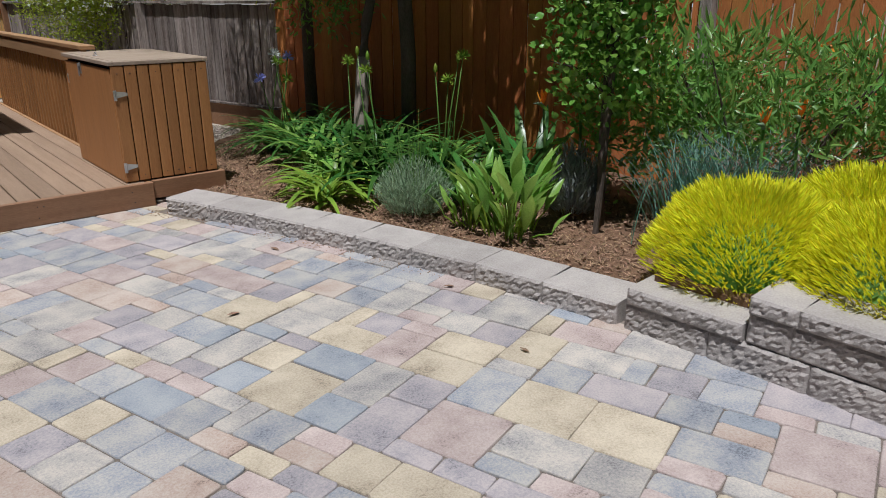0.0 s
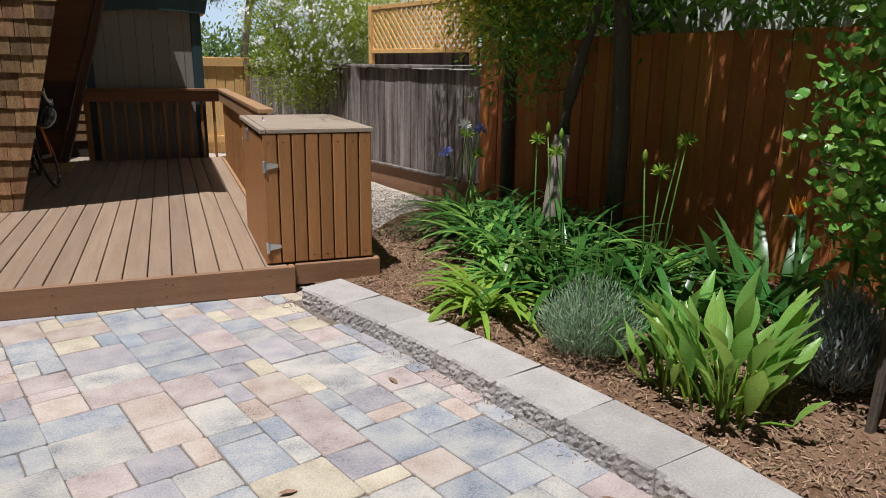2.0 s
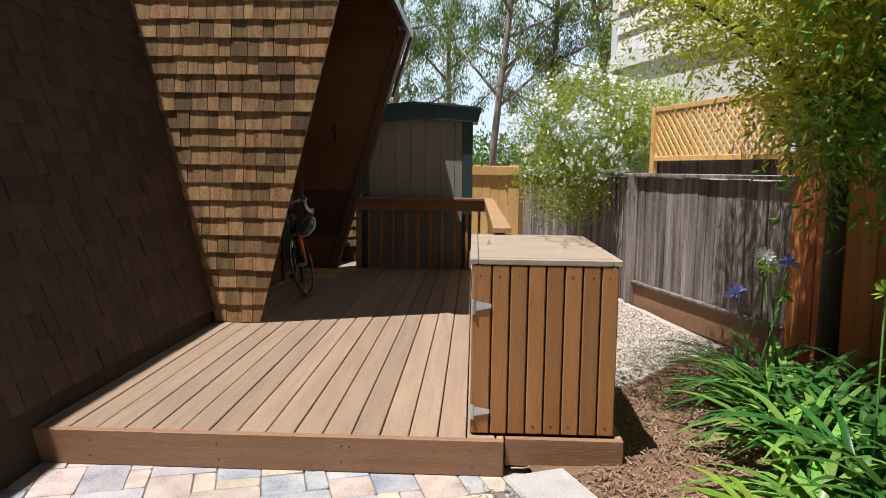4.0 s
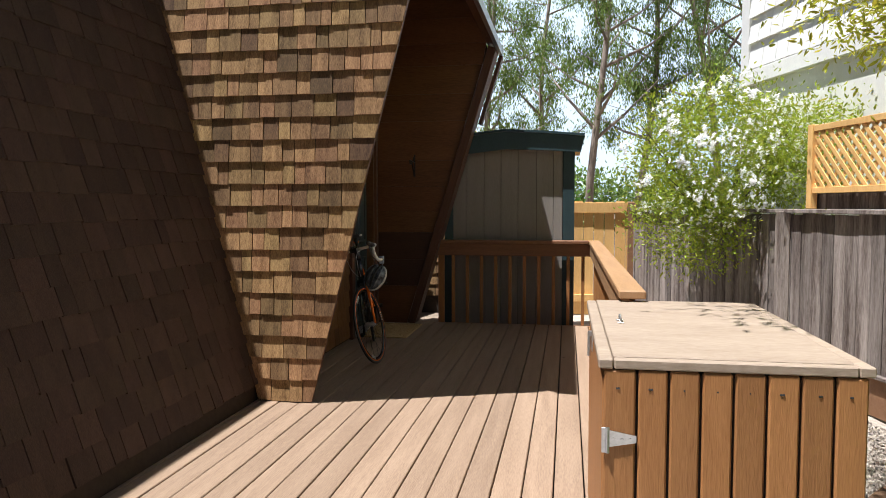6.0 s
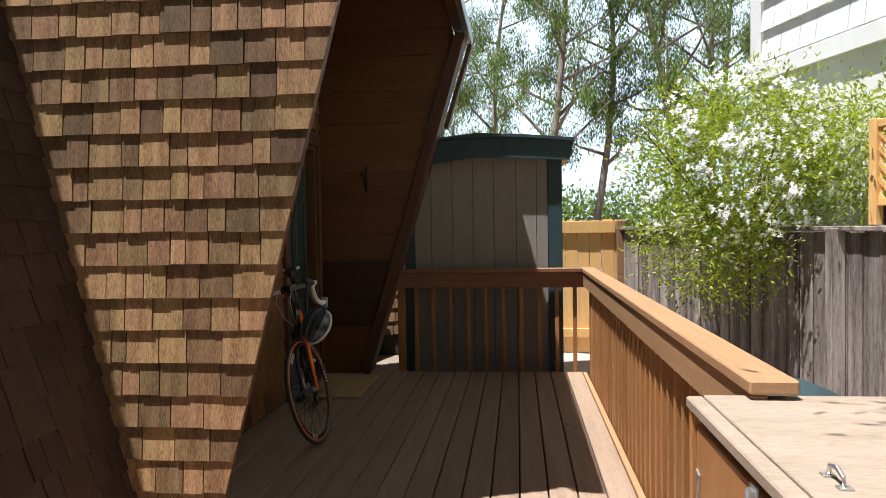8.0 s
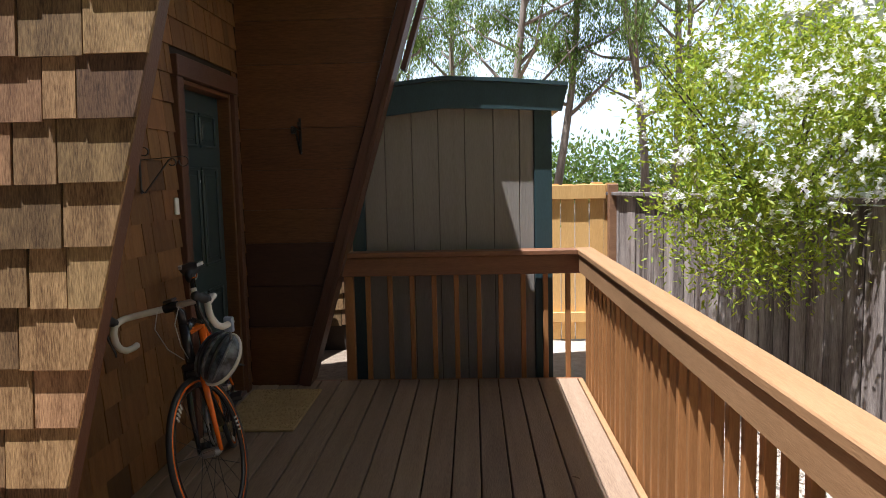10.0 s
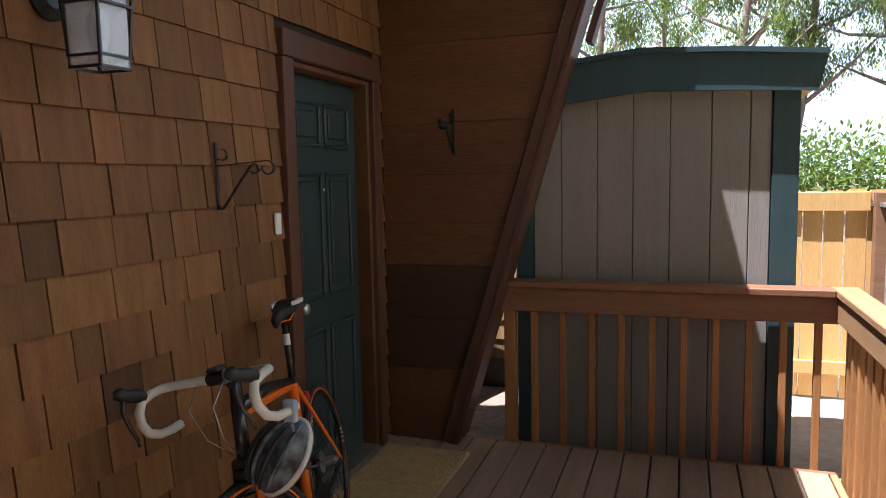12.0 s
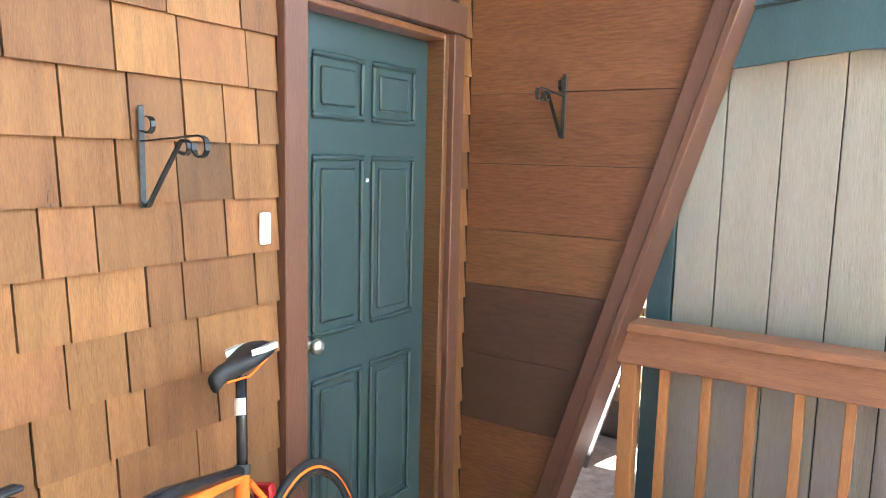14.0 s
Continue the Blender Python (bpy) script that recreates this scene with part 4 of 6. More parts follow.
part("brake_caliper", box(0.17, 0.2, -0.03, 0.03, 0.66, 0.7, 0.006), B_RED, bike)
cr = part("chainring", torus(0.095, 0.006, 32, 6, Matrix.Translation(BB + Vector((0, -0.05, 0)))), B_SILVER, bike, "", True)
part("crank_arm", tube([BB + Vector((0, -0.06, 0)), BB + Vector((-0.1, -0.075, -0.14))], [0.013, 0.01], 8), B_BLACK, bike)
part("crank_arm", tube([BB + Vector((0, 0.06, 0)), BB + Vector((0.1, 0.075, 0.14))], [0.013, 0.01], 8), B_BLACK, bike)
part("pedal", box(-0.045, 0.045, -0.14, -0.08, -0.012, 0.012, 0.004), B_BLACK, bike, m=Matrix.Translation(BB + Vector((-0.1, 0, -0.14))))
part("pedal", box(-0.045, 0.045, 0.08, 0.14, -0.012, 0.012, 0.004), B_BLACK, bike, m=Matrix.Translation(BB + Vector((0.1, 0, 0.14))))
part("cassette", tube([(0, -0.025, R), (0, -0.045, R)], [0.05, 0.03], 20), B_SILVER, bike)
part("rear_derailleur", tube([(0.0, -0.06, R - 0.02), (-0.01, -0.06, R - 0.08), (0.03, -0.06, R - 0.15)], [0.012, 0.012, 0.018], 8), B_BLACK, bike)

B_CAMO = mat("mottled_grey_shell", (0.008, 0.009, 0.011), (0.16, 0.185, 0.22), 0.4, 60.0, 0.0, blotch=0.95, spec=0.5)
B_GREY = plain("grey_plastic", (0.13, 0.14, 0.17), 0.35)
HELMET_AT = Matrix.Translation((-0.1, 9.92, 0.9)) @ Euler((radians(56), radians(8), radians(-24))).to_matrix().to_4x4() @ Matrix.Diagonal((0.88, 0.86, 0.9, 1))
helmet = thing("cycling_helmet", "white and black vented cycling helmet hanging from the handlebar", "helmet", m=HELMET_AT)
hb = bmesh.new()
bmesh.ops.create_uvsphere(hb, u_segments=24, v_segments=14, radius=1.0)
bmesh.ops.delete(hb, geom=[v for v in hb.verts if v.co.z < -0.25], context="VERTS")
for v in hb.verts:
    v.co = Vector((v.co.x * 0.098, v.co.y * 0.135, v.co.z * 0.095))
bmesh.ops.solidify(hb, geom=hb.faces[:], thickness=0.018)
part("shell", hb, B_CAMO, helmet, "grey mottled vented shell", True)
for i, a in enumerate((-0.85, -0.42, 0.0, 0.42, 0.85)):
    pts = []
    for j in range(9):
        t = -1.15 + 2.3 * j / 8
        pts.append((math.sin(a) * 0.1 * math.cos(t * 0.8), math.sin(t) * 0.135, 0.02 + math.cos(a) * 0.092 * math.cos(t)))
    part("rib", tube(pts, [0.004, 0.007, 0.008, 0.009, 0.009, 0.009, 0.008, 0.007, 0.004], 8), B_BLACK if i % 2 else B_CAMO, helmet, "dark vent" if i % 2 else "", True)
part("rim", torus(0.094, 0.012, 28, 8, Matrix.Rotation(radians(90), 4, "X") @ Matrix.Diagonal((1, 1, 1.36, 1))), B_WHITE, helmet, "white padded rim", True)
part("strap", tube([(0.09, 0.0, -0.02), (0.06, 0.02, -0.1), (0.0, 0.03, -0.16), (-0.06, 0.02, -0.1), (-0.09, 0.0, -0.02)], 0.005, 6), B_BLACK, helmet, "", True)

inv = HELMET_AT.inverted()
hook_end = BIKE_AT @ rz @ Vector((0.0, 0.222, -0.13))
part("strap", tube([inv @ hook_end, inv @ (hook_end + Vector((0.01, -0.01, -0.05))), inv @ Vector((-0.07, 9.94, 0.96))], 0.0065, 6), B_GREY, helmet, "", True)
part("buckle", box(-0.02, 0.02, -0.011, 0.011, -0.035, 0.03, 0.004), plain("pale_blue_plastic", (0.3, 0.37, 0.5), 0.4), helmet, "pale blue strap buckle", m=inv @ Matrix.Translation(hook_end))

# ---- plants ----
UP = Vector((0, 0, 1))


def turn_to(d, roll=0.0):
    """A 3x3 array whose y axis runs along d."""
    d = Vector(d).normalized()
    q = d.to_track_quat("Y", "Z").to_matrix() @ Matrix.Rotation(roll, 3, "Y")
    return np.array(q)


def leaf_shape(L, W, fold=0.12, droop=0.15, n=4):
    """A pointed leaf along +y, folded on its midrib and bending down."""
    v, f = [], []
    for i in range(n + 1):
        t = i / n
        w = W * 0.5 * math.sin(math.pi * min(0.97, max(0.06, t)) ** 0.85)
        z = -droop * L * t * t
        v += [(-w, L * t, z + fold * w), (0, L * t, z), (w, L * t, z + fold * w)]
    for i in range(n):
        a, b = 3 * i, 3 * i + 3
        f += [(a, a + 1, b + 1, b), (a + 1, a + 2, b + 2, b + 1)]
    return v, f


def strap_points(r, L, W, out, up, droop, n=7):
    pts, p, d = [], Vector((0, 0, 0)), Vector((out, 0, up)).normalized()
    for i in range(n + 1):
        t = i / n
        pts.append((p.copy(), W * (0.55 + 0.6 * t) if t < 0.4 else W * 0.8 * max(0.04, 1 - ((t - 0.4) / 0.6) ** 2.2)))
        p = p + d * (L / n)
        d = (d + Vector((0.25, 0, -droop)) * (1.0 / n) * 2.2).normalized()
    return pts


def strap_clump(name, label, cat, x, y, z, count, L, W, material, seed, spread_r=0.08, droop=0.75, group="", up=(0.8, 2.2), single=False):
    """A clump of arching strap leaves."""
    r = random.Random(seed)
    th = thing(name, label, cat, group, pose(x, y, z))
    vs, fs = [], []

    def put(vs, fs, nm):
        me = bpy.data.meshes.new("m")
        me.from_pydata(vs, [], fs)
        me.materials.append(material)
        me.polygons.foreach_set("use_smooth", [True] * len(me.polygons))
        return obj(nm, me, th)

    for _ in range(count):
        if single and vs:
            put(vs, fs, "leaf")
            vs, fs = [], []
        a = r.uniform(0, 2 * math.pi)
        l = r.uniform(*L)
        pts = strap_points(r, l, r.uniform(*W), 1.0, r.uniform(*up), droop * r.uniform(0.6, 1.3))
        b0 = Vector((r.gauss(0, spread_r), r.gauss(0, spread_r), 0))
        rot = Matrix.Rotation(a, 3, "Z")
        side = rot @ Vector((0, 1, 0))
        o = len(vs)
        for p, w in pts:
            c = rot @ p + b0
            vs += [tuple(c + side * w / 2 + UP * w * 0.18), tuple(c), tuple(c - side * w / 2 + UP * w * 0.18)]
        for i in range(len(pts) - 1):
            k = o + 3 * i
            fs += [(k, k + 1, k + 4, k + 3), (k + 1, k + 2, k + 5, k + 4)]
    put(vs, fs, "leaf" if single else "foliage")
    return th


def flower_stem(th, dx, dy, h, lean, ball, material, seed, bud=False, ballr=0.06):
    r = random.Random(seed)
    a = r.uniform(0, 6.3)
    top = Vector((dx + lean * math.cos(a), dy + lean * math.sin(a), h))
    part("flower_stem", tube([(dx, dy, 0), (dx * 0.7 + top.x * 0.3, dy * 0.7 + top.y * 0.3, h * 0.5), top], [0.006, 0.005, 0.004], 6), L_SHRUB, th, "", True)
    if bud:
        part("bud", tube([top, top + UP * 0.02, top + UP * 0.05, top + UP * 0.075], [0.006, 0.017, 0.014, 0.002], 8), L_LIME, th, "closed green bud", True)
        return
    n = ball
    ds = []
    for i in range(n):
        z = r.uniform(-0.5, 1.0)
        aa = r.uniform(0, 6.3)
        s = math.sqrt(1 - z * z)
        ds.append(Vector((s * math.cos(aa), s * math.sin(aa), z)))
    v, f = leaf_shape(ballr, ballr * 0.28, 0.3, -0.2, 3)
    spread("flower_head", v, f, [turn_to(d, r.uniform(0, 6)) for d in ds], [tuple(top + d * 0.008) for d in ds], material, th)


AG = "agapanthus"
dark_spots = [(3.22, 5.95), (3.3, 5.55), (3.34, 6.35), (3.45, 6.05), (3.5, 5.45), (3.45, 6.75), (3.75, 5.7), (3.7, 6.5), (3.3, 5.1), (3.65, 4.9), (3.95, 5.1), (3.95, 6.2), (3.38, 7.05), (3.6, 4.45)]
for i, (x, y) in enumerate(dark_spots):
    th = strap_clump("agapanthus", "dark green agapanthus clump with glossy arching strap leaves", AG, x, y, 0.05, 40, (0.5, 0.9), (0.046, 0.068), L_DARK if i % 5 else L_BROAD, 100 + i, 0.07, 0.7, "agapanthus clumps", (0.8, 2.6), True)
    if i in (1, 4, 9, 10):
        for k in range(2):
            flower_stem(th, rng.uniform(-0.08, 0.08), rng.uniform(-0.08, 0.08), rng.uniform(0.85, 1.05), rng.uniform(0.03, 0.12), 40, L_LIME, 300 + i * 5 + k, bud=(k == 1), ballr=0.055)
    if i == 12:
        for k in range(6):
            flower_stem(th, rng.uniform(-0.08, 0.12), rng.uniform(-0.1, 0.1), rng.uniform(0.68, 0.95), rng.uniform(0.08, 0.2), 44, (L_PETAL, L_BLUE, L_LIME)[k % 3], 400 + k)
strap_clump("agapanthus", "lime green arching strap-leaved clump at the bed's edge", AG, 2.76, 5.12, 0.05, 46, (0.42, 0.7), (0.042, 0.06), L_LIME, 150, 0.05, 0.8, "", (0.4, 1.9), True)
strap_clump("agapanthus", "green arching strap-leaved clump beside the wall", AG, 3.04, 5.5, 0.05, 40, (0.42, 0.72), (0.042, 0.06), L_BROAD, 151, 0.06, 0.8, "agapanthus clumps", (0.6, 2.2), True)


def twig_bush(name, label, cat, x, y, z, R_, H, count, L, W, material, seed, lean=0.8, leafy=5):
    """A bush of upright twigs set with narrow leaves."""
    r = random.Random(seed)
    v, f = leaf_shape(1.0, W, 0.2, 0.1, 2)
    turns, places = [], []
    for _ in range(count):
        a, q = r.uniform(0, 6.283), math.sqrt(r.random())
        base = Vector((R_ * 0.45 * q * math.cos(a), R_ * 0.45 * q * math.sin(a), 0))
        tip = Vector((R_ * q * math.cos(a) * lean * 1.25, R_ * q * math.sin(a) * lean * 1.25, H * (1 - 0.45 * q * q) * r.uniform(0.75, 1.1)))
        for k in range(leafy):
            t = (k + r.random()) / leafy
            p = base.lerp(tip, 0.25 + 0.75 * t)
            d = (tip - base).normalized() + Vector((r.gauss(0, 0.35), r.gauss(0, 0.35), r.gauss(0, 0.2)))
            s = r.uniform(*L)
            turns.append(turn_to(d, r.uniform(0, 6)) * s)
            places.append(tuple(p))
    th = thing(name, label, cat, m=pose(x, y, z))
    spread("foliage", v, f, turns, places, material, th)
    tw = bmesh.new()
    for _ in range(14):
        a = r.uniform(0, 6.283)
        add_tube(tw, [(0.02 * math.cos(a), 0.02 * math.sin(a), -0.02), (R_ * 0.5 * math.cos(a), R_ * 0.5 * math.sin(a), H * 0.55)], [0.006, 0.003], 5)
    part("stems", tw, M_BARKT, th)
    return th


lav = twig_bush("lavender_bush", "grey-green lavender bush with fine leaves", "bush", 2.97, 4.33, 0.05, 0.27, 0.42, 1500, (0.022, 0.05), 0.14, L_GREY, 31)
for k in range(44):
    a = rng.uniform(0, 6.28)
    q = rng.uniform(0.02, 0.24)
    tip = Vector((q * 1.5 * math.cos(a), q * 1.5 * math.sin(a), rng.uniform(0.45, 0.68)))
    part("flower_spike", tube([(q * math.cos(a), q * math.sin(a), 0.3), tip, tip + UP * 0.035], [0.0012, 0.0014, 0.0028], 5), L_SHRUB, lav)
twig_bush("lavender_bush", "silvery lavender bush beside the young tree", "bush", 3.8, 3.62, 0.05, 0.22, 0.5, 1200, (0.03, 0.075), 0.14, L_SILVER, 32)


def broad_plant(x, y, z, n, H, seed, scale=1.0):
    """Upright paddle leaves on stalks from the ground."""
    r = random.Random(seed)
    th = thing("broadleaf_plant", "bright green clump of upright paddle leaves", "plant", m=pose(x, y, z))
    v, f = leaf_shape(1.0, 0.27, 0.5, 0.25, 6)
    stalks = bmesh.new()
    for i in range(n):
        a = r.uniform(0, 6.283)
        q = r.uniform(0.0, 0.16) * scale
        h = r.uniform(0.05, H * 0.52)
        base = Vector((q * math.cos(a), q * math.sin(a), 0))
        lean = Vector((math.cos(a), math.sin(a), 0)) * r.uniform(0.05, 0.16) * scale
        top = base + lean + UP * h
        add_tube(stalks, [base, base + lean * 0.4 + UP * h * 0.6, top], [0.007, 0.006, 0.005], 5)
        s = r.uniform(0.17, 0.32) * scale
        d = Vector((math.cos(a) * r.uniform(0.15, 0.7), math.sin(a) * r.uniform(0.15, 0.7), 1))
        spread("leaf", v, f, [turn_to(d, r.uniform(-0.8, 0.8)) * s], [tuple(top)], L_BROAD, th)
    part("stalk", stalks, L_LIME, th)


broad_plant(3.22, 3.64, 0.05, 66, 0.66, 5)
broad_plant(3.1, 3.9, 0.05, 22, 0.4, 6, 0.65)
broad_plant(3.4, 4.2, 0.05, 10, 0.5, 7, 0.8)


def heath(x, y, z, R_, H, seed, count=8000):
    """A dense mound of upright yellow sprigs."""
    r = random.Random(seed)
    th = thing("heath_mound", "bright yellow-green mound of feathery heath", "bush", "yellow heath", pose(x, y, z))
    v, f = leaf_shape(1.0, 0.12, 0.3, 0.05, 2)
    turns, places = [], []
    for _ in range(count):
        a, q = r.uniform(0, 6.283), math.sqrt(r.random())
        hz = H * math.sqrt(max(0.0, 1 - q ** 2.6)) + 0.02
        lump = 1 + 0.12 * noise.noise(Vector((q * 4 * math.cos(a) + seed, q * 4 * math.sin(a), 0)))
        p = Vector((R_ * q * math.cos(a) * lump, R_ * q * math.sin(a) * lump, hz * lump * r.uniform(0.72, 0.95)))
        d = Vector((math.cos(a) * q * 1.1 + r.gauss(0, 0.22), math.sin(a) * q * 1.1 + r.gauss(0, 0.22), 1.0 - 0.35 * q))
        turns.append(turn_to(d, r.uniform(0, 6)) * r.uniform(0.035, 0.075))
        places.append(tuple(p))
    spread("foliage", v, f, turns, places, L_YELLOW, th)
    core = bmesh.new()
    bmesh.ops.create_icosphere(core, subdivisions=3, radius=1.0, matrix=Matrix.Diagonal((R_ * 0.78, R_ * 0.78, H * 0.68, 1)))
    for vv in core.verts:
        vv.co *= 1 + 0.1 * noise.noise(vv.co * 9)
        vv.co.z = max(vv.co.z, -0.02)
    part("core", core, L_SHRUB, th)


heath(3.33, 2.12, 0.18, 0.46, 0.46, 1, 17000)
heath(3.4, 1.45, 0.23, 0.46, 0.42, 2, 15000)
heath(3.85, 1.75, 0.24, 0.45, 0.46, 3, 11000)


def crown(th, center, radii, clumps, per, leaf, W, material, seed, clump_r=0.16, droop=0.0, hollow=0.35, fold=0.2, up=0.3):
    """Leaves in many small clumps inside an uneven ellipsoid, with gaps between."""
    r = random.Random(seed)
    v, f = leaf_shape(1.0, W, fold, 0.15, 3)
    turns, places = [], []
    for _ in range(clumps):
        while True:
            d = Vector((r.uniform(-1, 1), r.uniform(-1, 1), r.uniform(-1, 1)))
            if hollow < d.length < 1 and noise.noise(d * 2.1 + Vector((seed, 0, 0))) > -0.22:
                break
        c = Vector(center) + Vector((d.x * radii[0], d.y * radii[1], d.z * radii[2]))
        for _ in range(per):
            o = Vector((r.gauss(0, 1), r.gauss(0, 1), r.gauss(0, 1))) * clump_r * 0.5
            dirn = o.normalized() + Vector((0, 0, up - droop)) + Vector((r.gauss(0, 0.4), r.gauss(0, 0.4), r.gauss(0, 0.3)))
            turns.append(turn_to(dirn, r.uniform(0, 6)) * r.uniform(*leaf))
            places.append(tuple(c + o))
    return spread("crown", v, f, turns, places, material, th)


def limbs(th, pts_list, material, name="limb"):
    for pts, rad in pts_list:
        part(name, tube(pts, rad, 9), material, th, "", True)


# young tree with its stake
yt = thing("young_tree", "young tree with fan-shaped leaves tied to a stake", "tree")
part("trunk", tube([(3.78, 3.36, 0.0), (3.77, 3.38, 0.6), (3.75, 3.36, 1.3), (3.77, 3.38, 2.1), (3.76, 3.38, 2.7)], [0.032, 0.026, 0.022, 0.018, 0.008], 9), M_BARKT, yt, "", True)
part("stake", beam((3.64, 3.29, -0.05), (3.76, 3.31, 1.75), 0.035, 0.035, (0, 1, 0), 0.006), M_BARKT, yt, "rough wooden stake")
for i in range(9):
    a = i * 2.4
    z0 = 0.75 + i * 0.18
    part("limb", tube([(3.76, 3.37, z0), (3.76 + 0.2 * math.cos(a), 3.37 + 0.2 * math.sin(a), z0 + 0.16), (3.76 + 0.36 * math.cos(a), 3.37 + 0.36 * math.sin(a), z0 + 0.2)], [0.01, 0.007, 0.003], 6), M_BARKT, yt)
crown(yt, (3.74, 3.4, 1.5), (0.35, 0.35, 0.85), 260, 11, (0.032, 0.055), 0.95, L_TREE, 51, 0.13, hollow=0.2, fold=0.25)
crown(yt, (3.72, 3.4, 2.5), (0.42, 0.42, 0.5), 150, 11, (0.032, 0.055), 0.95, L_TREE, 52, 0.13, hollow=0.2)

# shrubs by the red fence
sh = thing("oleander_shrub", "dense oleander shrub with narrow glossy green leaves", "shrub")
for i in range(12):
    a = rng.uniform(0, 6.28)
    part("stem", tube([(4.6, 2.75, 0.1), (4.6 + 0.3 * math.cos(a), 2.75 + 0.35 * math.sin(a), 0.6), (4.6 + 0.55 * math.cos(a), 2.75 + 0.7 * math.sin(a), 1.15)], [0.014, 0.01, 0.004], 6), M_BARKT, sh)
crown(sh, (4.55, 2.85, 0.86), (0.62, 0.95, 0.44), 300, 12, (0.08, 0.14), 0.17, L_SHRUB, 61, 0.22, hollow=0.3, up=0.7)
crown(sh, (4.95, 1.7, 0.84), (0.6, 0.9, 0.48), 240, 12, (0.08, 0.14), 0.17, L_SHRUB, 62, 0.22, hollow=0.3, up=0.7)
crown(sh, (4.35, 3.55, 0.7), (0.4, 0.5, 0.5), 120, 10, (0.06, 0.1), 0.3, L_TREE, 63, 0.2, hollow=0.3, up=0.5)
crown(sh, (4.55, 2.4, 1.2), (0.05, 0.05, 0.05), 2, 6, (0.02, 0.03), 0.8, L_ORANGE, 64, 0.03)


def blades(name, label, x, y, z, n, L, W, material, seed, spread_r, droop, up):
    return strap_clump(name, label, "grass", x, y, z, n, L, W, material, seed, spread_r, droop, "", up)


blades("ornamental_grass", "blue-green tuft of fine upright grass blades", 3.98, 2.66, 0.1, 560, (0.55, 0.82), (0.006, 0.011), L_BLUEG, 71, 0.17, 0.22, (2.0, 6.0))
blades("dry_grass", "dry purplish brown tuft of grass blades", 4.34, 2.3, 0.15, 460, (0.6, 0.95), (0.006, 0.013), L_DRY, 72, 0.15, 0.5, (0.7, 3.0))


def bird_flower(x, y, z, h, seed):
    r = random.Random(seed)
    th = thing("bird_of_paradise", "orange bird of paradise flower on a tall stem", "flower", "bird of paradise flowers", pose(x, y, z))
    part("stem", tube([(0, 0, 0), (0.02, 0, h * 0.6), (0.0, 0.01, h)], [0.012, 0.01, 0.009], 7), L_SHRUB, th, "", True)
    part("beak", tube([(0, 0.01, h - 0.01), (-0.04, 0.0, h + 0.015), (-0.13, -0.01, h + 0.03)], [0.012, 0.014, 0.002], 7), L_GREY, th, "grey-green pointed sheath", True)
    v, f = leaf_shape(0.11, 0.025, 0.6, 0.0, 3)
    ds = [Vector((r.uniform(-0.5, 0.3), r.uniform(-0.4, 0.4), 1)) for _ in range(7)]
    spread("petals", v, f, [turn_to(d, r.uniform(0, 6)) for d in ds], [(-0.02, 0, h + 0.01)] * 7, L_ORANGE, th)


bird_flower(3.95, 4.05, 0.05, 0.72, 1)
bird_flower(4.05, 3.8, 0.05, 0.74, 2)
bird_flower(4.1, 2.5, 0.05, 0.75, 3)
bird_flower(4.2, 2.35, 0.05, 0.8, 4)
strap_clump("bird_of_paradise_leaves", "dark upright paddle-leaved plant in shade", "plant", 4.05, 4.3, 0.05, 24, (0.5, 0.8), (0.07, 0.11), L_DARK, 81, 0.1, 0.3, "", (1.6, 5.0))

# shade trees by the fence
ta = thing("shade_tree", "shade tree with dappled yellow-green leaves over the fence", "tree")
limbs(ta, [([(4.05, 7.55, -0.05), (4.02, 7.5, 0.8), (4.0, 7.45, 1.6), (3.9, 7.3, 2.4), (3.7, 7.2, 3.1)], [0.075, 0.065, 0.06, 0.045, 0.03]), ([(4.0, 7.45, 1.7), (3.7, 7.8, 2.3), (3.2, 8.0, 2.7), (2.5, 7.9, 2.95)], [0.04, 0.032, 0.022, 0.008]), ([(3.9, 7.3, 2.4), (3.4, 6.9, 2.8), (2.7, 6.7, 3.0), (1.9, 6.7, 3.1)], [0.035, 0.026, 0.018, 0.006]), ([(4.0, 7.45, 1.9), (4.3, 7.0, 2.5), (4.5, 6.5, 3.0)], [0.04, 0.03, 0.015])], M_BARKT)
crown(ta, (3.6, 7.75, 2.82), (1.0, 1.1, 0.66), 680, 20, (0.032, 0.06), 0.33, L_CANOPY, 91, 0.26, droop=0.3, hollow=0.25)
crown(ta, (2.9, 7.4, 3.12), (0.95, 1.0, 0.35), 330, 20, (0.032, 0.06), 0.33, L_CANOPY, 92, 0.26, droop=0.3, hollow=0.2)
crown(ta, (2.05, 6.8, 3.2), (0.55, 0.6, 0.22), 110, 12, (0.045, 0.08), 0.3, L_CANOPY, 93, 0.24, droop=0.3, hollow=0.1)
tb = thing("shade_tree", "dark-trunked shade tree with dense foliage beside the red fence", "tree")
limbs(tb, [([(4.2, 6.0, -0.05), (4.2, 5.98, 1.0), (4.15, 6.0, 2.0), (4.1, 5.9, 3.0)], [0.075, 0.07, 0.062, 0.045]), ([(4.15, 6.0, 1.9), (3.8, 5.6, 2.5), (3.4, 5.2, 2.9)], [0.045, 0.035, 0.015]), ([(4.15, 6.0, 2.1), (4.4, 5.3, 2.6), (4.6, 4.6, 2.9)], [0.045, 0.03, 0.015])], M_BARKT)
crown(tb, (4.1, 5.9, 2.75), (1.0, 1.3, 0.75), 430, 13, (0.07, 0.12), 0.32, L_TREE, 94, 0.28, droop=0.3, hollow=0.2)
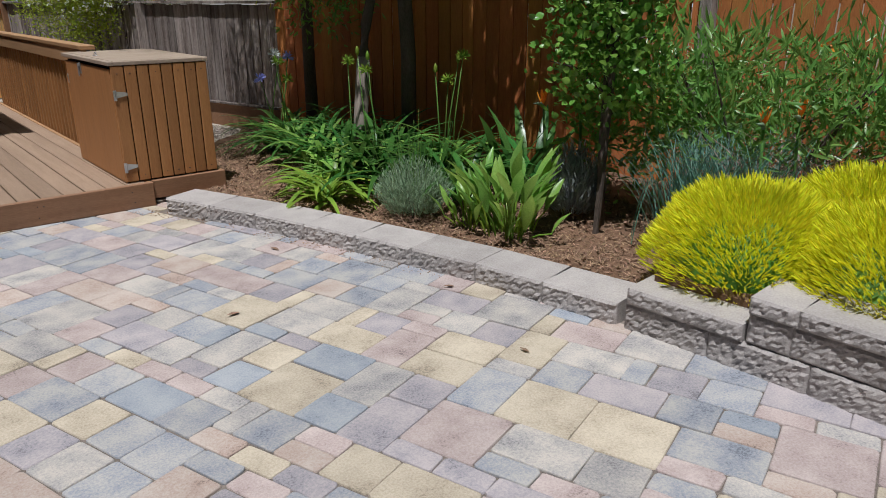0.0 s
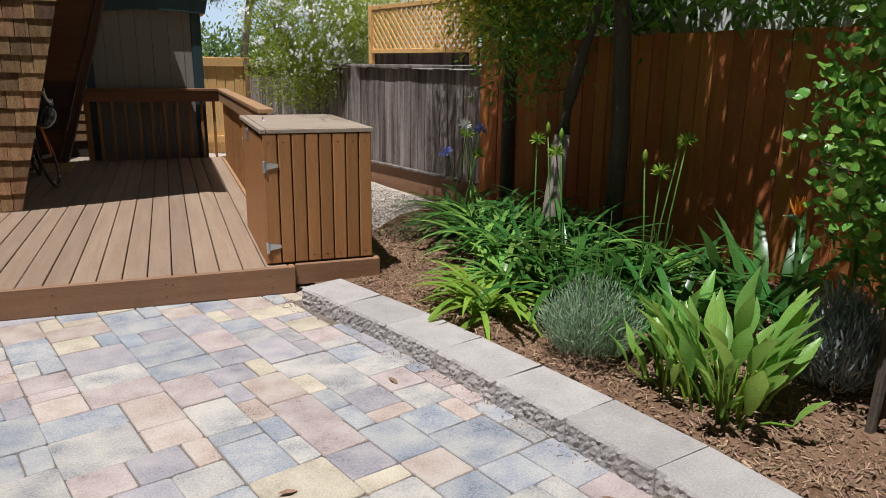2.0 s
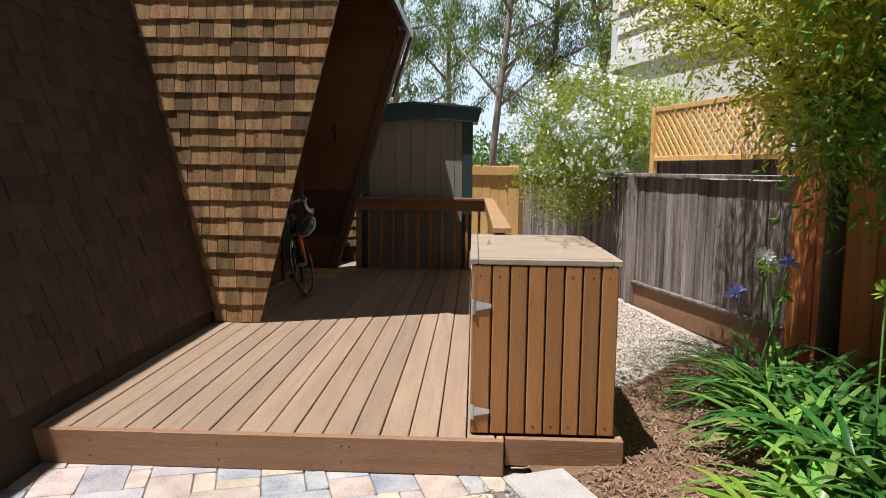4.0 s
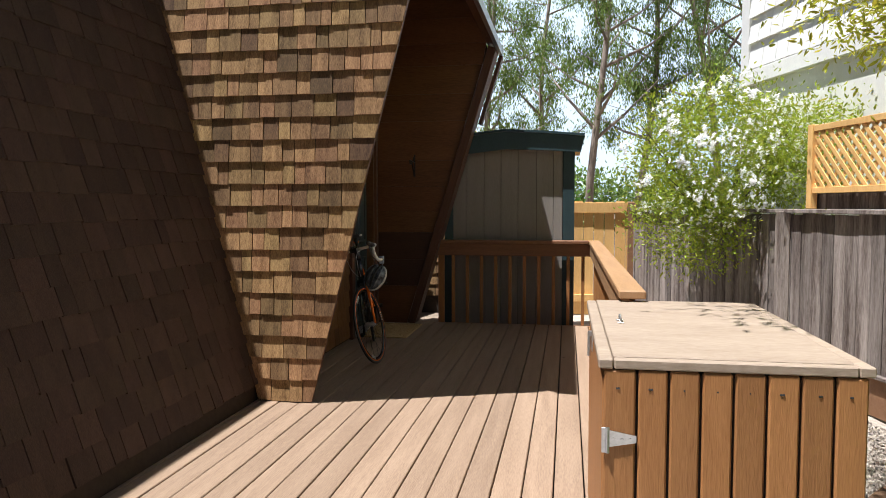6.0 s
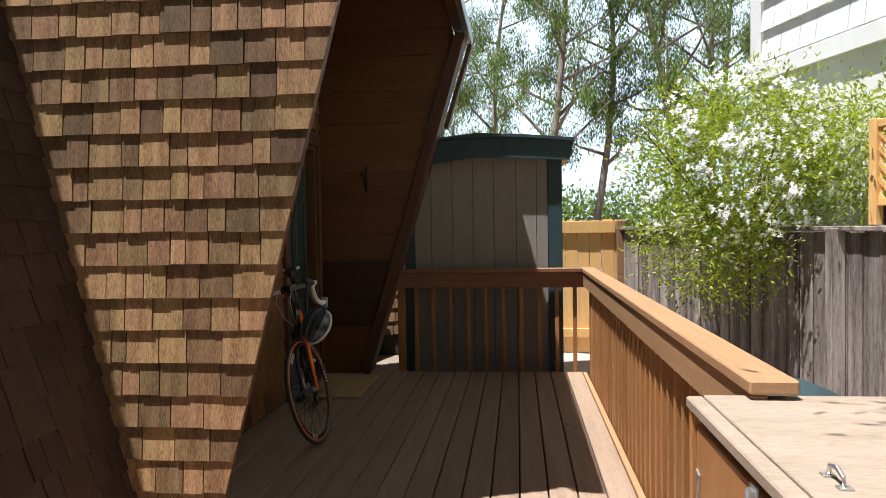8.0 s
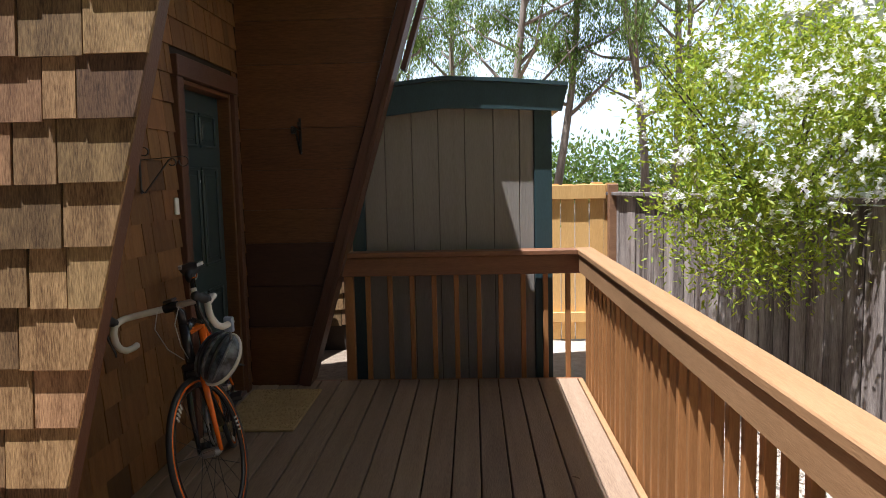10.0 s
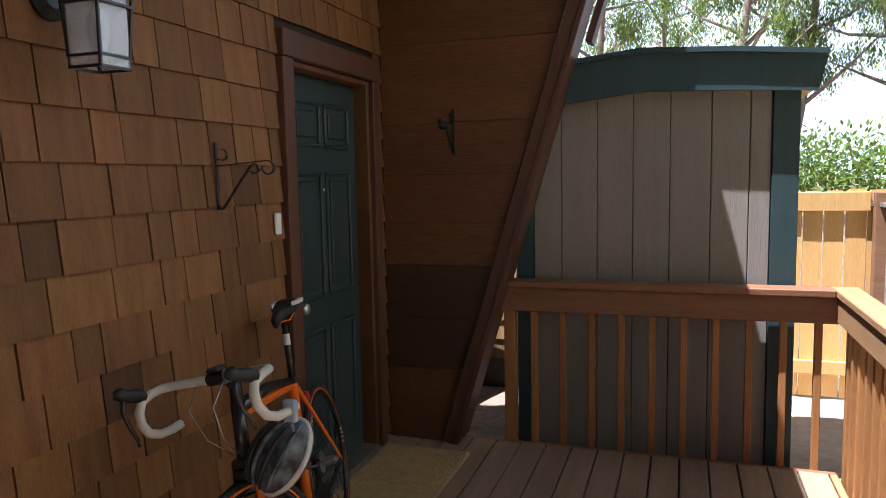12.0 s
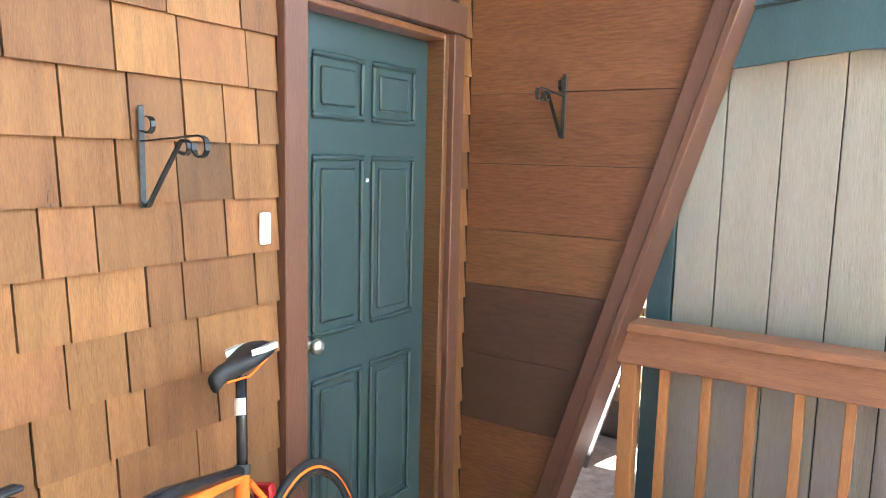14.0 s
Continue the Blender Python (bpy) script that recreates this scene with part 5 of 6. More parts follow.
crown(tb, (4.5, 4.6, 2.8), (0.8, 0.9, 0.6), 230, 13, (0.07, 0.12), 0.32, L_TREE, 95, 0.28, droop=0.3, hollow=0.2)
# These two crowns use the brighter leaf colour to imitate sunlit foliage.
crown(tb, (3.9, 7.1, 2.2), (0.6, 0.7, 0.6), 300, 20, (0.045, 0.075), 0.32, L_CANOPY, 96, 0.26, droop=0.3, hollow=0.2)
crown(tb, (3.75, 6.5, 2.85), (0.8, 1.1, 0.5), 300, 12, (0.07, 0.12), 0.32, L_CANOPY, 90, 0.26, droop=0.3, hollow=0.1)
crown(tb, (4.75, 7.0, 2.35), (0.5, 1.2, 0.6), 240, 13, (0.08, 0.14), 0.32, L_TREE, 97, 0.28, droop=0.3, hollow=0.1)
crown(tb, (5.15, 5.0, 2.35), (0.5, 1.3, 0.65), 220, 13, (0.08, 0.14), 0.32, L_TREE, 98, 0.28, droop=0.3, hollow=0.1)
# Unseen extra crown, added overhead only to shade the red fence.
crown(tb, (3.9, 6.2, 3.75), (0.75, 1.4, 0.3), 300, 14, (0.08, 0.13), 0.34, L_TREE, 89, 0.28, droop=0.3, hollow=0.0)
crown(tb, (3.85, 6.9, 1.7), (0.35, 0.45, 0.5), 120, 14, (0.045, 0.08), 0.34, L_TREE, 88, 0.2, droop=0.4, hollow=0.1)
log = thing("bare_tree", "leaning tree among the agapanthus with sun and shade coloured into its bark", "tree")
# Two bark colours imitate sun on the lower trunk and leaf shade above.
part("trunk", tube([(3.62, 5.98, 0.0), (3.68, 6.02, 0.5), (3.75, 6.067, 0.9), (3.77, 6.08, 1.0)], [0.075, 0.066, 0.062, 0.06], 10), M_EUCB, log, "lower bark coloured pale as if sunlit", True)
part("upper_trunk", tube([(3.767, 6.078, 0.98), (3.847, 6.138, 1.28), (3.95, 6.15, 1.6), (4.05, 6.1, 2.0), (4.1, 6.05, 2.5)], [0.061, 0.05, 0.04, 0.032, 0.02], 10), M_BARKT, log, "upper bark coloured dark as if shaded", True)

# flowering vine on the grey fence
vine = thing("potato_vine", "sprawling vine with clusters of white flowers over the fence", "vine")
for i in range(16):
    a = rng.uniform(0, 6.28)
    c = Vector((2.95 + 0.75 * math.cos(a), 11.75 + 0.45 * math.sin(a), 1.75 + 0.6 * math.sin(a * 2.3)))
    part("stem", tube([(3.2, 12.0, 0.2), (3.1, 11.9, 1.3), tuple(c)], [0.016, 0.012, 0.004], 6), M_BARKT, vine)
crown(vine, (3.0, 11.75, 2.05), (0.85, 0.6, 0.72), 600, 24, (0.03, 0.052), 0.4, L_VINE, 111, 0.22, droop=0.2, hollow=0.45)
crown(vine, (2.75, 11.45, 1.35), (0.6, 0.4, 0.42), 230, 22, (0.028, 0.048), 0.4, L_VINE, 112, 0.2, droop=0.2, hollow=0.2)
crown(vine, (3.75, 11.2, 2.05), (0.55, 0.7, 0.45), 230, 22, (0.028, 0.048), 0.4, L_VINE, 114, 0.22, droop=0.2, hollow=0.3)
r = random.Random(5)
v, f = leaf_shape(0.032, 0.03, 0.2, -0.1, 2)
for _ in range(130):
    d = Vector((r.gauss(0, 1), r.gauss(-0.6, 1), r.gauss(0.1, 0.8))).normalized()
    c = Vector((3.0, 11.7, 1.95)) + Vector((d.x * 0.95, d.y * 0.7, d.z * 0.88)) * r.uniform(0.85, 1.05)
    turns, places = [], []
    for _ in range(r.choice((1, 2, 4, 8, 14))):
        fc = c + Vector((r.gauss(0, 0.05), r.gauss(0, 0.05), r.gauss(0, 0.04)))
        nrm = (d + Vector((r.gauss(0, 0.5), r.gauss(0, 0.5), r.gauss(0, 0.5)))).normalized()
        side = nrm.cross(UP).normalized()
        for k in range(5):
            turns.append(turn_to(Matrix.Rotation(k * 1.2566, 3, nrm) @ side + nrm * 0.25, 0))
            places.append(tuple(fc))
    tagged(spread("blossom", v, f, turns, places, L_PETAL, vine), kind="stuff")

# distant eucalyptus trees
def eucalyptus(x, y, h, seed, lean=0.0):
    r = random.Random(seed)
    th = thing("eucalyptus_tree", "tall eucalyptus with pale trunk and airy drooping foliage", "tree", "distant eucalyptus", pose(x, y, 0))
    def axis(t):
        return Vector((lean * h * t + 0.4 * math.sin(t * 5 + seed), 0.3 * math.sin(t * 4 + seed * 2), h * t))
    part("trunk", tube([axis(t) for t in (0, 0.15, 0.3, 0.45, 0.6, 0.75, 0.9, 1.0)], [0.18, 0.155, 0.135, 0.115, 0.095, 0.07, 0.045, 0.025], 9), M_EUCB, th, "", True)
    turns, places = [], []
    twigs = bmesh.new()
    for i in range(24):
        t = 0.22 + 0.78 * (i + r.random()) / 24
        b = axis(t)
        a = i * 2.4 + r.uniform(-0.5, 0.5)
        L = r.uniform(1.9, 4.2) * (1.15 - 0.55 * t)
        tip = b + Vector((math.cos(a) * L, math.sin(a) * L, L * r.uniform(0.3, 1.1)))
        mid = b.lerp(tip, 0.5) + Vector((r.gauss(0, 0.12), r.gauss(0, 0.12), -0.15))
        part("limb", tube([b, mid, tip], [0.085 * (1.25 - t), 0.055 * (1.25 - t), 0.016], 6), M_EUCB, th, "", True)
        for _ in range(4):
            s0 = mid.lerp(tip, r.uniform(0.0, 1.0))
            e = s0 + Vector((r.gauss(0, 0.75), r.gauss(0, 0.75), r.uniform(-0.35, 0.7)))
            add_tube(twigs, [s0, e], [0.013, 0.005], 4, False)
            for _ in range(3):
                c = s0.lerp(e, r.uniform(0.3, 1.15)) + Vector((r.gauss(0, 0.22), r.gauss(0, 0.22), r.gauss(-0.1, 0.2)))
                for _ in range(55):
                    o = Vector((r.gauss(0, 0.17), r.gauss(0, 0.17), r.gauss(-0.1, 0.26)))
                    turns.append(turn_to(Vector((r.gauss(0, 0.45), r.gauss(0, 0.45), -1)), r.uniform(0, 6)) * r.uniform(0.12, 0.23))
                    places.append(tuple(c + o))
    tagged(part("branchlet", twigs, M_EUCB, th), kind="stuff")
    spread("crown", [(0, 0, 0), (0.13, 0.42, 0.03), (0, 1.0, -0.12), (-0.13, 0.42, 0.03)], [(0, 1, 2), (0, 2, 3)], turns, places, L_EUC, th)


for i, (x, y, h, ln) in enumerate(((-1.5, 35.5, 15.5, -0.04), (2.7, 33.2, 17.0, 0.0), (4.4, 35.5, 16.5, 0.05), (7.4, 34.0, 16.5, -0.11), (8.7, 36.3, 18.0, 0.08), (0.3, 40.8, 16.5, 0.03), (12.2, 42.3, 18.0, -0.05), (-6.6, 42.3, 16.5, 0.02))):
    eucalyptus(x, y, h, 500 + i, ln)
hedge = thing("far_bushes", "hazy line of far green bushes", "bushes", kind="stuff")
crown(hedge, (3.0, 50.0, 0.9), (22.0, 2.0, 2.4), 2200, 10, (0.2, 0.36), 0.5, L_EUC, 131, 0.9, hollow=0.0)
crown(hedge, (1.45, 15.2, 1.4), (0.2, 0.3, 0.75), 60, 10, (0.06, 0.1), 0.5, L_SHRUB, 132, 0.25, hollow=0.0)

# ---- neighbour's house ----
ha, hbp = Vector((3.5, 12.85, 0)), Vector((5.75, 4.6, 0))
HL = (hbp - ha).length
hm = pose(ha.x, ha.y, 0, 0, 0, math.degrees(math.atan2(hbp.y - ha.y, hbp.x - ha.x)))
nb = thing("neighbour_house", "neighbour's white house with wide painted shingle siding", "house", m=hm)
for x0, x1, z0, z1 in ((0, 3.4, -0.1, 3.0), (4.9, HL, -0.1, 3.0), (3.4, 4.9, -0.1, 1.75), (3.4, 4.9, 2.45, 3.0), (0, HL, 3.0, 6.2)):
    part("wall", box(x0, x1, 0.02, 0.2, z0, z1, 0), M_WHITESIDE, nb)
part("corner_board", box(-0.03, 0.14, -0.02, 0.018, 0.0, 6.2, 0.004), M_WHITESIDE, nb)
part("band_board", box(0.0, HL, -0.05, 0.018, 2.87, 3.03, 0.004), M_WHITESIDE, nb)
rr = random.Random(9)
zz = 3.05
while zz < 6.0:
    x = 0.15
    while x < HL - 0.1:
        w = min(rr.uniform(0.18, 0.42), HL - x)
        b = bmesh.new()
        vs = [b.verts.new(p) for p in ((x + 0.004, -0.032, zz), (x + w - 0.004, -0.032, zz), (x + w - 0.004, 0.008, zz + 0.31), (x + 0.004, 0.008, zz + 0.31), (x + 0.004, 0.014, zz), (x + w - 0.004, 0.014, zz))]
        b.faces.new((vs[0], vs[1], vs[2], vs[3]))
        b.faces.new((vs[4], vs[5], vs[1], vs[0]))
        b.faces.new((vs[4], vs[0], vs[3]))
        b.faces.new((vs[1], vs[5], vs[2]))
        if x < 4.5 and zz < 5.2:
            part("siding_shingle", b, M_WHITESIDE, nb)
        else:
            b.free()
        x += w
    zz += 0.285
win = part("window", box(3.36, 4.94, -0.03, 0.015, 2.4, 2.5, 0.003), M_WHITESIDE, nb, "white framed window")
for b in ((3.36, 4.94, -0.03, 0.015, 1.7, 1.79), (3.36, 3.44, -0.03, 0.015, 1.795, 2.395), (4.86, 4.94, -0.03, 0.015, 1.795, 2.395), (4.1, 4.16, -0.02, 0.015, 1.795, 2.395)):
    part("frame", box(*b, 0.003), M_WHITESIDE, win)
part("pane", box(3.4, 4.9, 0.06, 0.07, 1.75, 2.45, 0), M_GLASSW, win)

# ---- ground litter ----
def scatter_poly(n, poly, seed):
    r = random.Random(seed)
    x0, x1 = min(p[0] for p in poly), max(p[0] for p in poly)
    y0, y1 = min(p[1] for p in poly), max(p[1] for p in poly)
    out = []
    while len(out) < n:
        x, y = r.uniform(x0, x1), r.uniform(y0, y1)
        c = False
        for (xa, ya), (xb, yb) in zip(poly, poly[1:] + poly[:1]):
            if (ya > y) != (yb > y) and x < (xb - xa) * (y - ya) / (yb - ya) + xa:
                c = not c
        if c:
            out.append((x, y))
    return out


def litter(name, label, n, poly, z, size, shape, faces, material, seed, tilt=0.5):
    r = random.Random(seed)
    pts = scatter_poly(n, poly, seed)
    turns = [np.array((Euler((r.gauss(0, tilt), r.gauss(0, tilt), r.uniform(0, 6.3))).to_matrix() @ Matrix.Diagonal((r.uniform(*size), r.uniform(*size), r.uniform(*size))))) for _ in pts]
    places = [(x, y, z + 2 * 0.02 * noise.noise(Vector((x, y, z)) * 2.2) * (1 if z > 0.03 else 0.6) + r.uniform(0.0, 0.012)) for x, y in pts]
    ob = spread(name, shape, faces, turns, places, material, None, False)
    return tagged(ob, label, "litter", kind="stuff")


chip_v = [(-1, -0.2, 0), (1, -0.25, 0.02), (1.1, 0.2, 0.05), (-0.9, 0.22, 0), (-0.8, 0, 0.22), (0.9, 0, 0.2)]
chip_f = [(0, 1, 5, 4), (4, 5, 2, 3), (0, 4, 3), (1, 2, 5)]
BED = [(2.0, 5.85), (2.4, 4.9), (2.68, 3.9), (2.95, 2.75), (3.0, 2.4), (4.0, 2.6), (4.6, 4.0), (4.4, 6.5), (3.6, 8.2), (2.5, 7.2), (2.4, 6.2)]
litter("bark_chips", "loose shredded bark chips on the bed", 15000, BED, 0.066, (0.008, 0.024), chip_v, chip_f, M_CHIP, 201)
peb_v = [(1, 0, 0), (-1, 0, 0), (0, 0.8, 0), (0, -0.8, 0), (0, 0, 0.6), (0, 0, -0.6)]
peb_f = [(0, 2, 4), (2, 1, 4), (1, 3, 4), (3, 0, 4), (2, 0, 5), (1, 2, 5), (3, 1, 5), (0, 3, 5)]
GRAV = [(2.4, 6.3), (2.6, 7.0), (3.75, 8.5), (3.3, 10.8), (2.9, 12.0), (1.95, 12.0), (1.95, 7.4), (2.4, 7.4)]
litter("gravel_stones", "loose pale gravel stones along the path", 11000, GRAV, 0.012, (0.008, 0.02), peb_v, peb_f, M_PEBBLE, 202, 1.0)
litter("wall_debris", "dry bits of leaf and bark along the wall's foot", 420, [(1.7, 5.95), (1.95, 5.45), (2.3, 4.3), (2.6, 3.2), (2.52, 3.2), (2.2, 4.3), (1.85, 5.3), (1.55, 5.95)], -0.004, (0.004, 0.013), chip_v, chip_f, M_CHIP, 203)
for i, (x, y, a, s) in enumerate(((2.0, 4.47, 20, 0.07), (1.4, 3.74, 100, 0.07), (2.45, 3.3, 60, 0.06), (2.2, 2.5, 10, 0.05), (0.9, 8.9, 140, 0.05), (1.5, 10.3, 70, 0.04), (2.9, 4.75, 30, 0.07), (2.7, 5.3, 75, 0.06))):
    v, f = leaf_shape(s, s * 0.4, 0.5, -0.15, 4)
    b = bmesh.new()
    vv = [b.verts.new(p) for p in v]
    for q in f:
        b.faces.new([vv[k] for k in q])
    zl = DZ + 0.006 if y > 6.2 else (0.09 if x > 2.65 else 0.005)
    tagged(part("dry_leaf", b, M_CHIP, None, "", True, pose(x, y, zl, 0, 0, a)), "small curled dry brown leaf lying on the ground", "leaf", "fallen leaves")
tarp = part("bin_lid", tube([(2.17, 8.55, 0.79), (2.17, 8.55, 0.83), (2.17, 8.55, 0.86), (2.17, 8.55, 0.87)], [0.28, 0.275, 0.2, 0.05], 24), M_GREEN)
tagged(tarp, "dark green round bin on the gravel beside the railing", "bin")
bmb = tube([(2.17, 8.55, 0.0), (2.17, 8.55, 0.785)], [0.2, 0.26], 24)
part("bin_body", bmb, M_GREEN, tarp)

# ---- shingles, pavers, blocks: many pieces ----
def shingle_mesh(w, e, cache={}):
    k = (round(w, 3), round(e, 3))
    if k not in cache:
        cache[k] = quad_shingle(0.003, w - 0.003, 0.003, w - 0.003, e)
    return cache[k]


def quad_shingle(a, b, c, d, e):
    """A tapered shingle: bottom edge a to b, top edge c to d, exposed height e."""
    bm = bmesh.new()
    h = e * 1.28
    fr = [bm.verts.new(p) for p in ((a, -0.024, 0), (b, -0.024, 0.0), (d, -0.006, h), (c, -0.006, h))]
    bk = [bm.verts.new(p) for p in ((a, -0.009, 0), (b, -0.009, 0.0), (d, -0.001, h), (c, -0.001, h))]
    bm.faces.new(fr)
    bm.faces.new(list(reversed(bk)))
    for i in range(4):
        bm.faces.new((fr[i], bk[i], bk[(i + 1) % 4], fr[(i + 1) % 4]))
    bmesh.ops.recalc_face_normals(bm, faces=bm.faces[:])
    return mesh_of(bm)


def shingle_wall(parent, origin, U, V, e, v0, v1, span, material, seed, wide=(0.08, 0.2), near=None, rough=0.006, proud=0.001):
    """Courses of shingles up a plane. span(v) gives the two ends of a course; near picks the pieces kept apart."""
    r = random.Random(seed)
    U, V = Vector(U).normalized(), Vector(V).normalized()
    N = U.cross(V)
    base = Matrix((U, -N, V)).transposed().to_4x4()
    base.translation = origin
    joined_v, joined_f = [], []
    v = v0
    while v < v1:
        (a0, b0), (a1, b1) = span(v), span(v + e * 1.28)
        u = a0
        first = True
        while u < b0 - 0.01:
            w = round(r.uniform(*wide) / 0.012) * 0.012
            if b0 - (u + w) < 0.06:
                w = b0 - u
            last = u + w >= b0 - 1e-6
            jit = r.uniform(-rough, rough)
            if (first and abs(a1 - a0) > 0.004) or (last and abs(b1 - b0) > 0.004):
                me = quad_shingle(0.002, w - 0.002, 0.002 + (a1 - a0 if first else 0), w - 0.002 + (b1 - b0 if last else 0), e)
            elif last:
                me = quad_shingle(0.002, w - 0.002, 0.002, w - 0.002, e)
            else:
                me = shingle_mesh(w, e)
            m = base @ Matrix.Translation((u, -proud * r.random(), v + jit)) @ Matrix.Rotation(r.uniform(-1.5, 1.5) * rough, 4, "Y")
            if near is None or near(u, v):
                if not me.materials:
                    me.materials.append(material)
                elif me.materials[0] != material:
                    me = me.copy()
                    me.materials[0] = material
                obj("shingle", me, parent, m)
            else:
                o = len(joined_v)
                joined_v.extend([tuple(m @ x.co) for x in me.vertices])
                joined_f.extend([tuple(o + i for i in p.vertices) for p in me.polygons])
            u += w
            first = False
        v += e
    if joined_v:
        me = bpy.data.meshes.new("m")
        me.from_pydata(joined_v, [], joined_f)
        me.materials.append(material)
        tagged(obj("shingles", me, parent), kind="stuff")


E1 = 0.148
shingle_wall(fin_wall, (0, FY + 0.02, 0.19), (1, 0, 0), (0, 0, 1), E1, 0.0, 3.4, lambda v: (fin_left(v + 0.19) + 0.0, fin_right(v + 0.19) + 0.04), M_SHINGLE, 3, (0.07, 0.17), rough=0.004, proud=0.007)
s = math.hypot(1, LEAN_L)
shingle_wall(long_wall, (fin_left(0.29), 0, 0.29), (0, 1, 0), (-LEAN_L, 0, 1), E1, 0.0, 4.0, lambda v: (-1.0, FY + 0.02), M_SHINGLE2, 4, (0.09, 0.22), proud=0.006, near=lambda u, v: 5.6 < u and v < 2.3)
def door_span_l(v):
    return (FY + 0.11, DY0 - 0.128)
shingle_wall(door_wall, (DX - 0.02, 0, 0.205), (0, 1, 0), (0, 0, 1), 0.158, 0.0, 2.14, door_span_l, M_SHINGLE3, 5, (0.1, 0.27), rough=0.0015, proud=0.004)
shingle_wall(door_wall, (DX - 0.02, 0, 0.205), (0, 1, 0), (0, 0, 1), 0.158, 2.212, 3.9, lambda v: (FY + 0.11, RY - 0.002), M_SHINGLE3, 6, (0.08, 0.24), rough=0.0015, near=lambda u, v: v < 2.8)
shingle_wall(door_wall, (DX - 0.02, 0, 0.205), (0, 1, 0), (0, 0, 1), 0.158, 0.0, 2.14, lambda v: (DY1 + 0.118, RY - 0.002), M_SHINGLE3, 8, (0.1, 0.12), rough=0.0015)

shingle_wall(wing, (0, 13.42, 0.32), (1, 0, 0), (0, 0, 1), E1, 0.0, 1.9, lambda v: (-1.6, 0.6), M_SHINGLE, 12, (0.08, 0.17), near=lambda u, v: u > -0.6 and v < 1.2)


# pavers
PAVE_TONES = [((0.4, 0.34, 0.255), (0.56, 0.49, 0.38)), ((0.37, 0.295, 0.275), (0.51, 0.43, 0.4)), ((0.25, 0.27, 0.31), (0.44, 0.42, 0.39)), ((0.31, 0.3, 0.295), (0.52, 0.475, 0.42)), ((0.4, 0.305, 0.255), (0.51, 0.44, 0.385)), ((0.29, 0.275, 0.295), (0.45, 0.4, 0.395)), ((0.255, 0.285, 0.325), (0.37, 0.385, 0.4))]
PAVE_M = [mat("tumbled_paver", a, b, 0.9, 14.0, 0.9, vary=0.1, fine=8, blotch=0.5, dark=tuple(c * 0.55 for c in a), span=(0.42, 0.6)) for a, b in PAVE_TONES]
CELL = 0.105


def paver_mesh(w, d, ti, var, cache={}):
    k = (w, d, ti, var)
    if k not in cache:
        r = random.Random(var * 31 + w * 7 + d)
        bm = bmesh.new()
        g, c, hw, hd = 0.0016, 0.011, w * CELL, d * CELL
        outer = [(g + c, g), (hw - g - c, g), (hw - g, g + c), (hw - g, hd - g - c), (hw - g - c, hd - g), (g + c, hd - g), (g, hd - g - c), (g, g + c)]
        outer = [(x + r.uniform(-0.0045, 0.0035), y + r.uniform(-0.0045, 0.0035)) for x, y in outer]
        cx, cy = hw / 2, hd / 2
        rings = []
        for inset, z in ((0, -0.03), (0, -0.006), (0.002, -0.0015), (0.006, 0.0)):
            rings.append([bm.verts.new((x + (cx - x) * inset / cx, y + (cy - y) * inset / cy, z)) for x, y in outer])
        for r0, r1 in zip(rings, rings[1:]):
            for i in range(8):
                bm.faces.new((r0[i], r0[(i + 1) % 8], r1[(i + 1) % 8], r1[i]))
        bm.faces.new(rings[-1])
        cache[k] = mesh_of(bm, PAVE_M[ti])
    return cache[k]


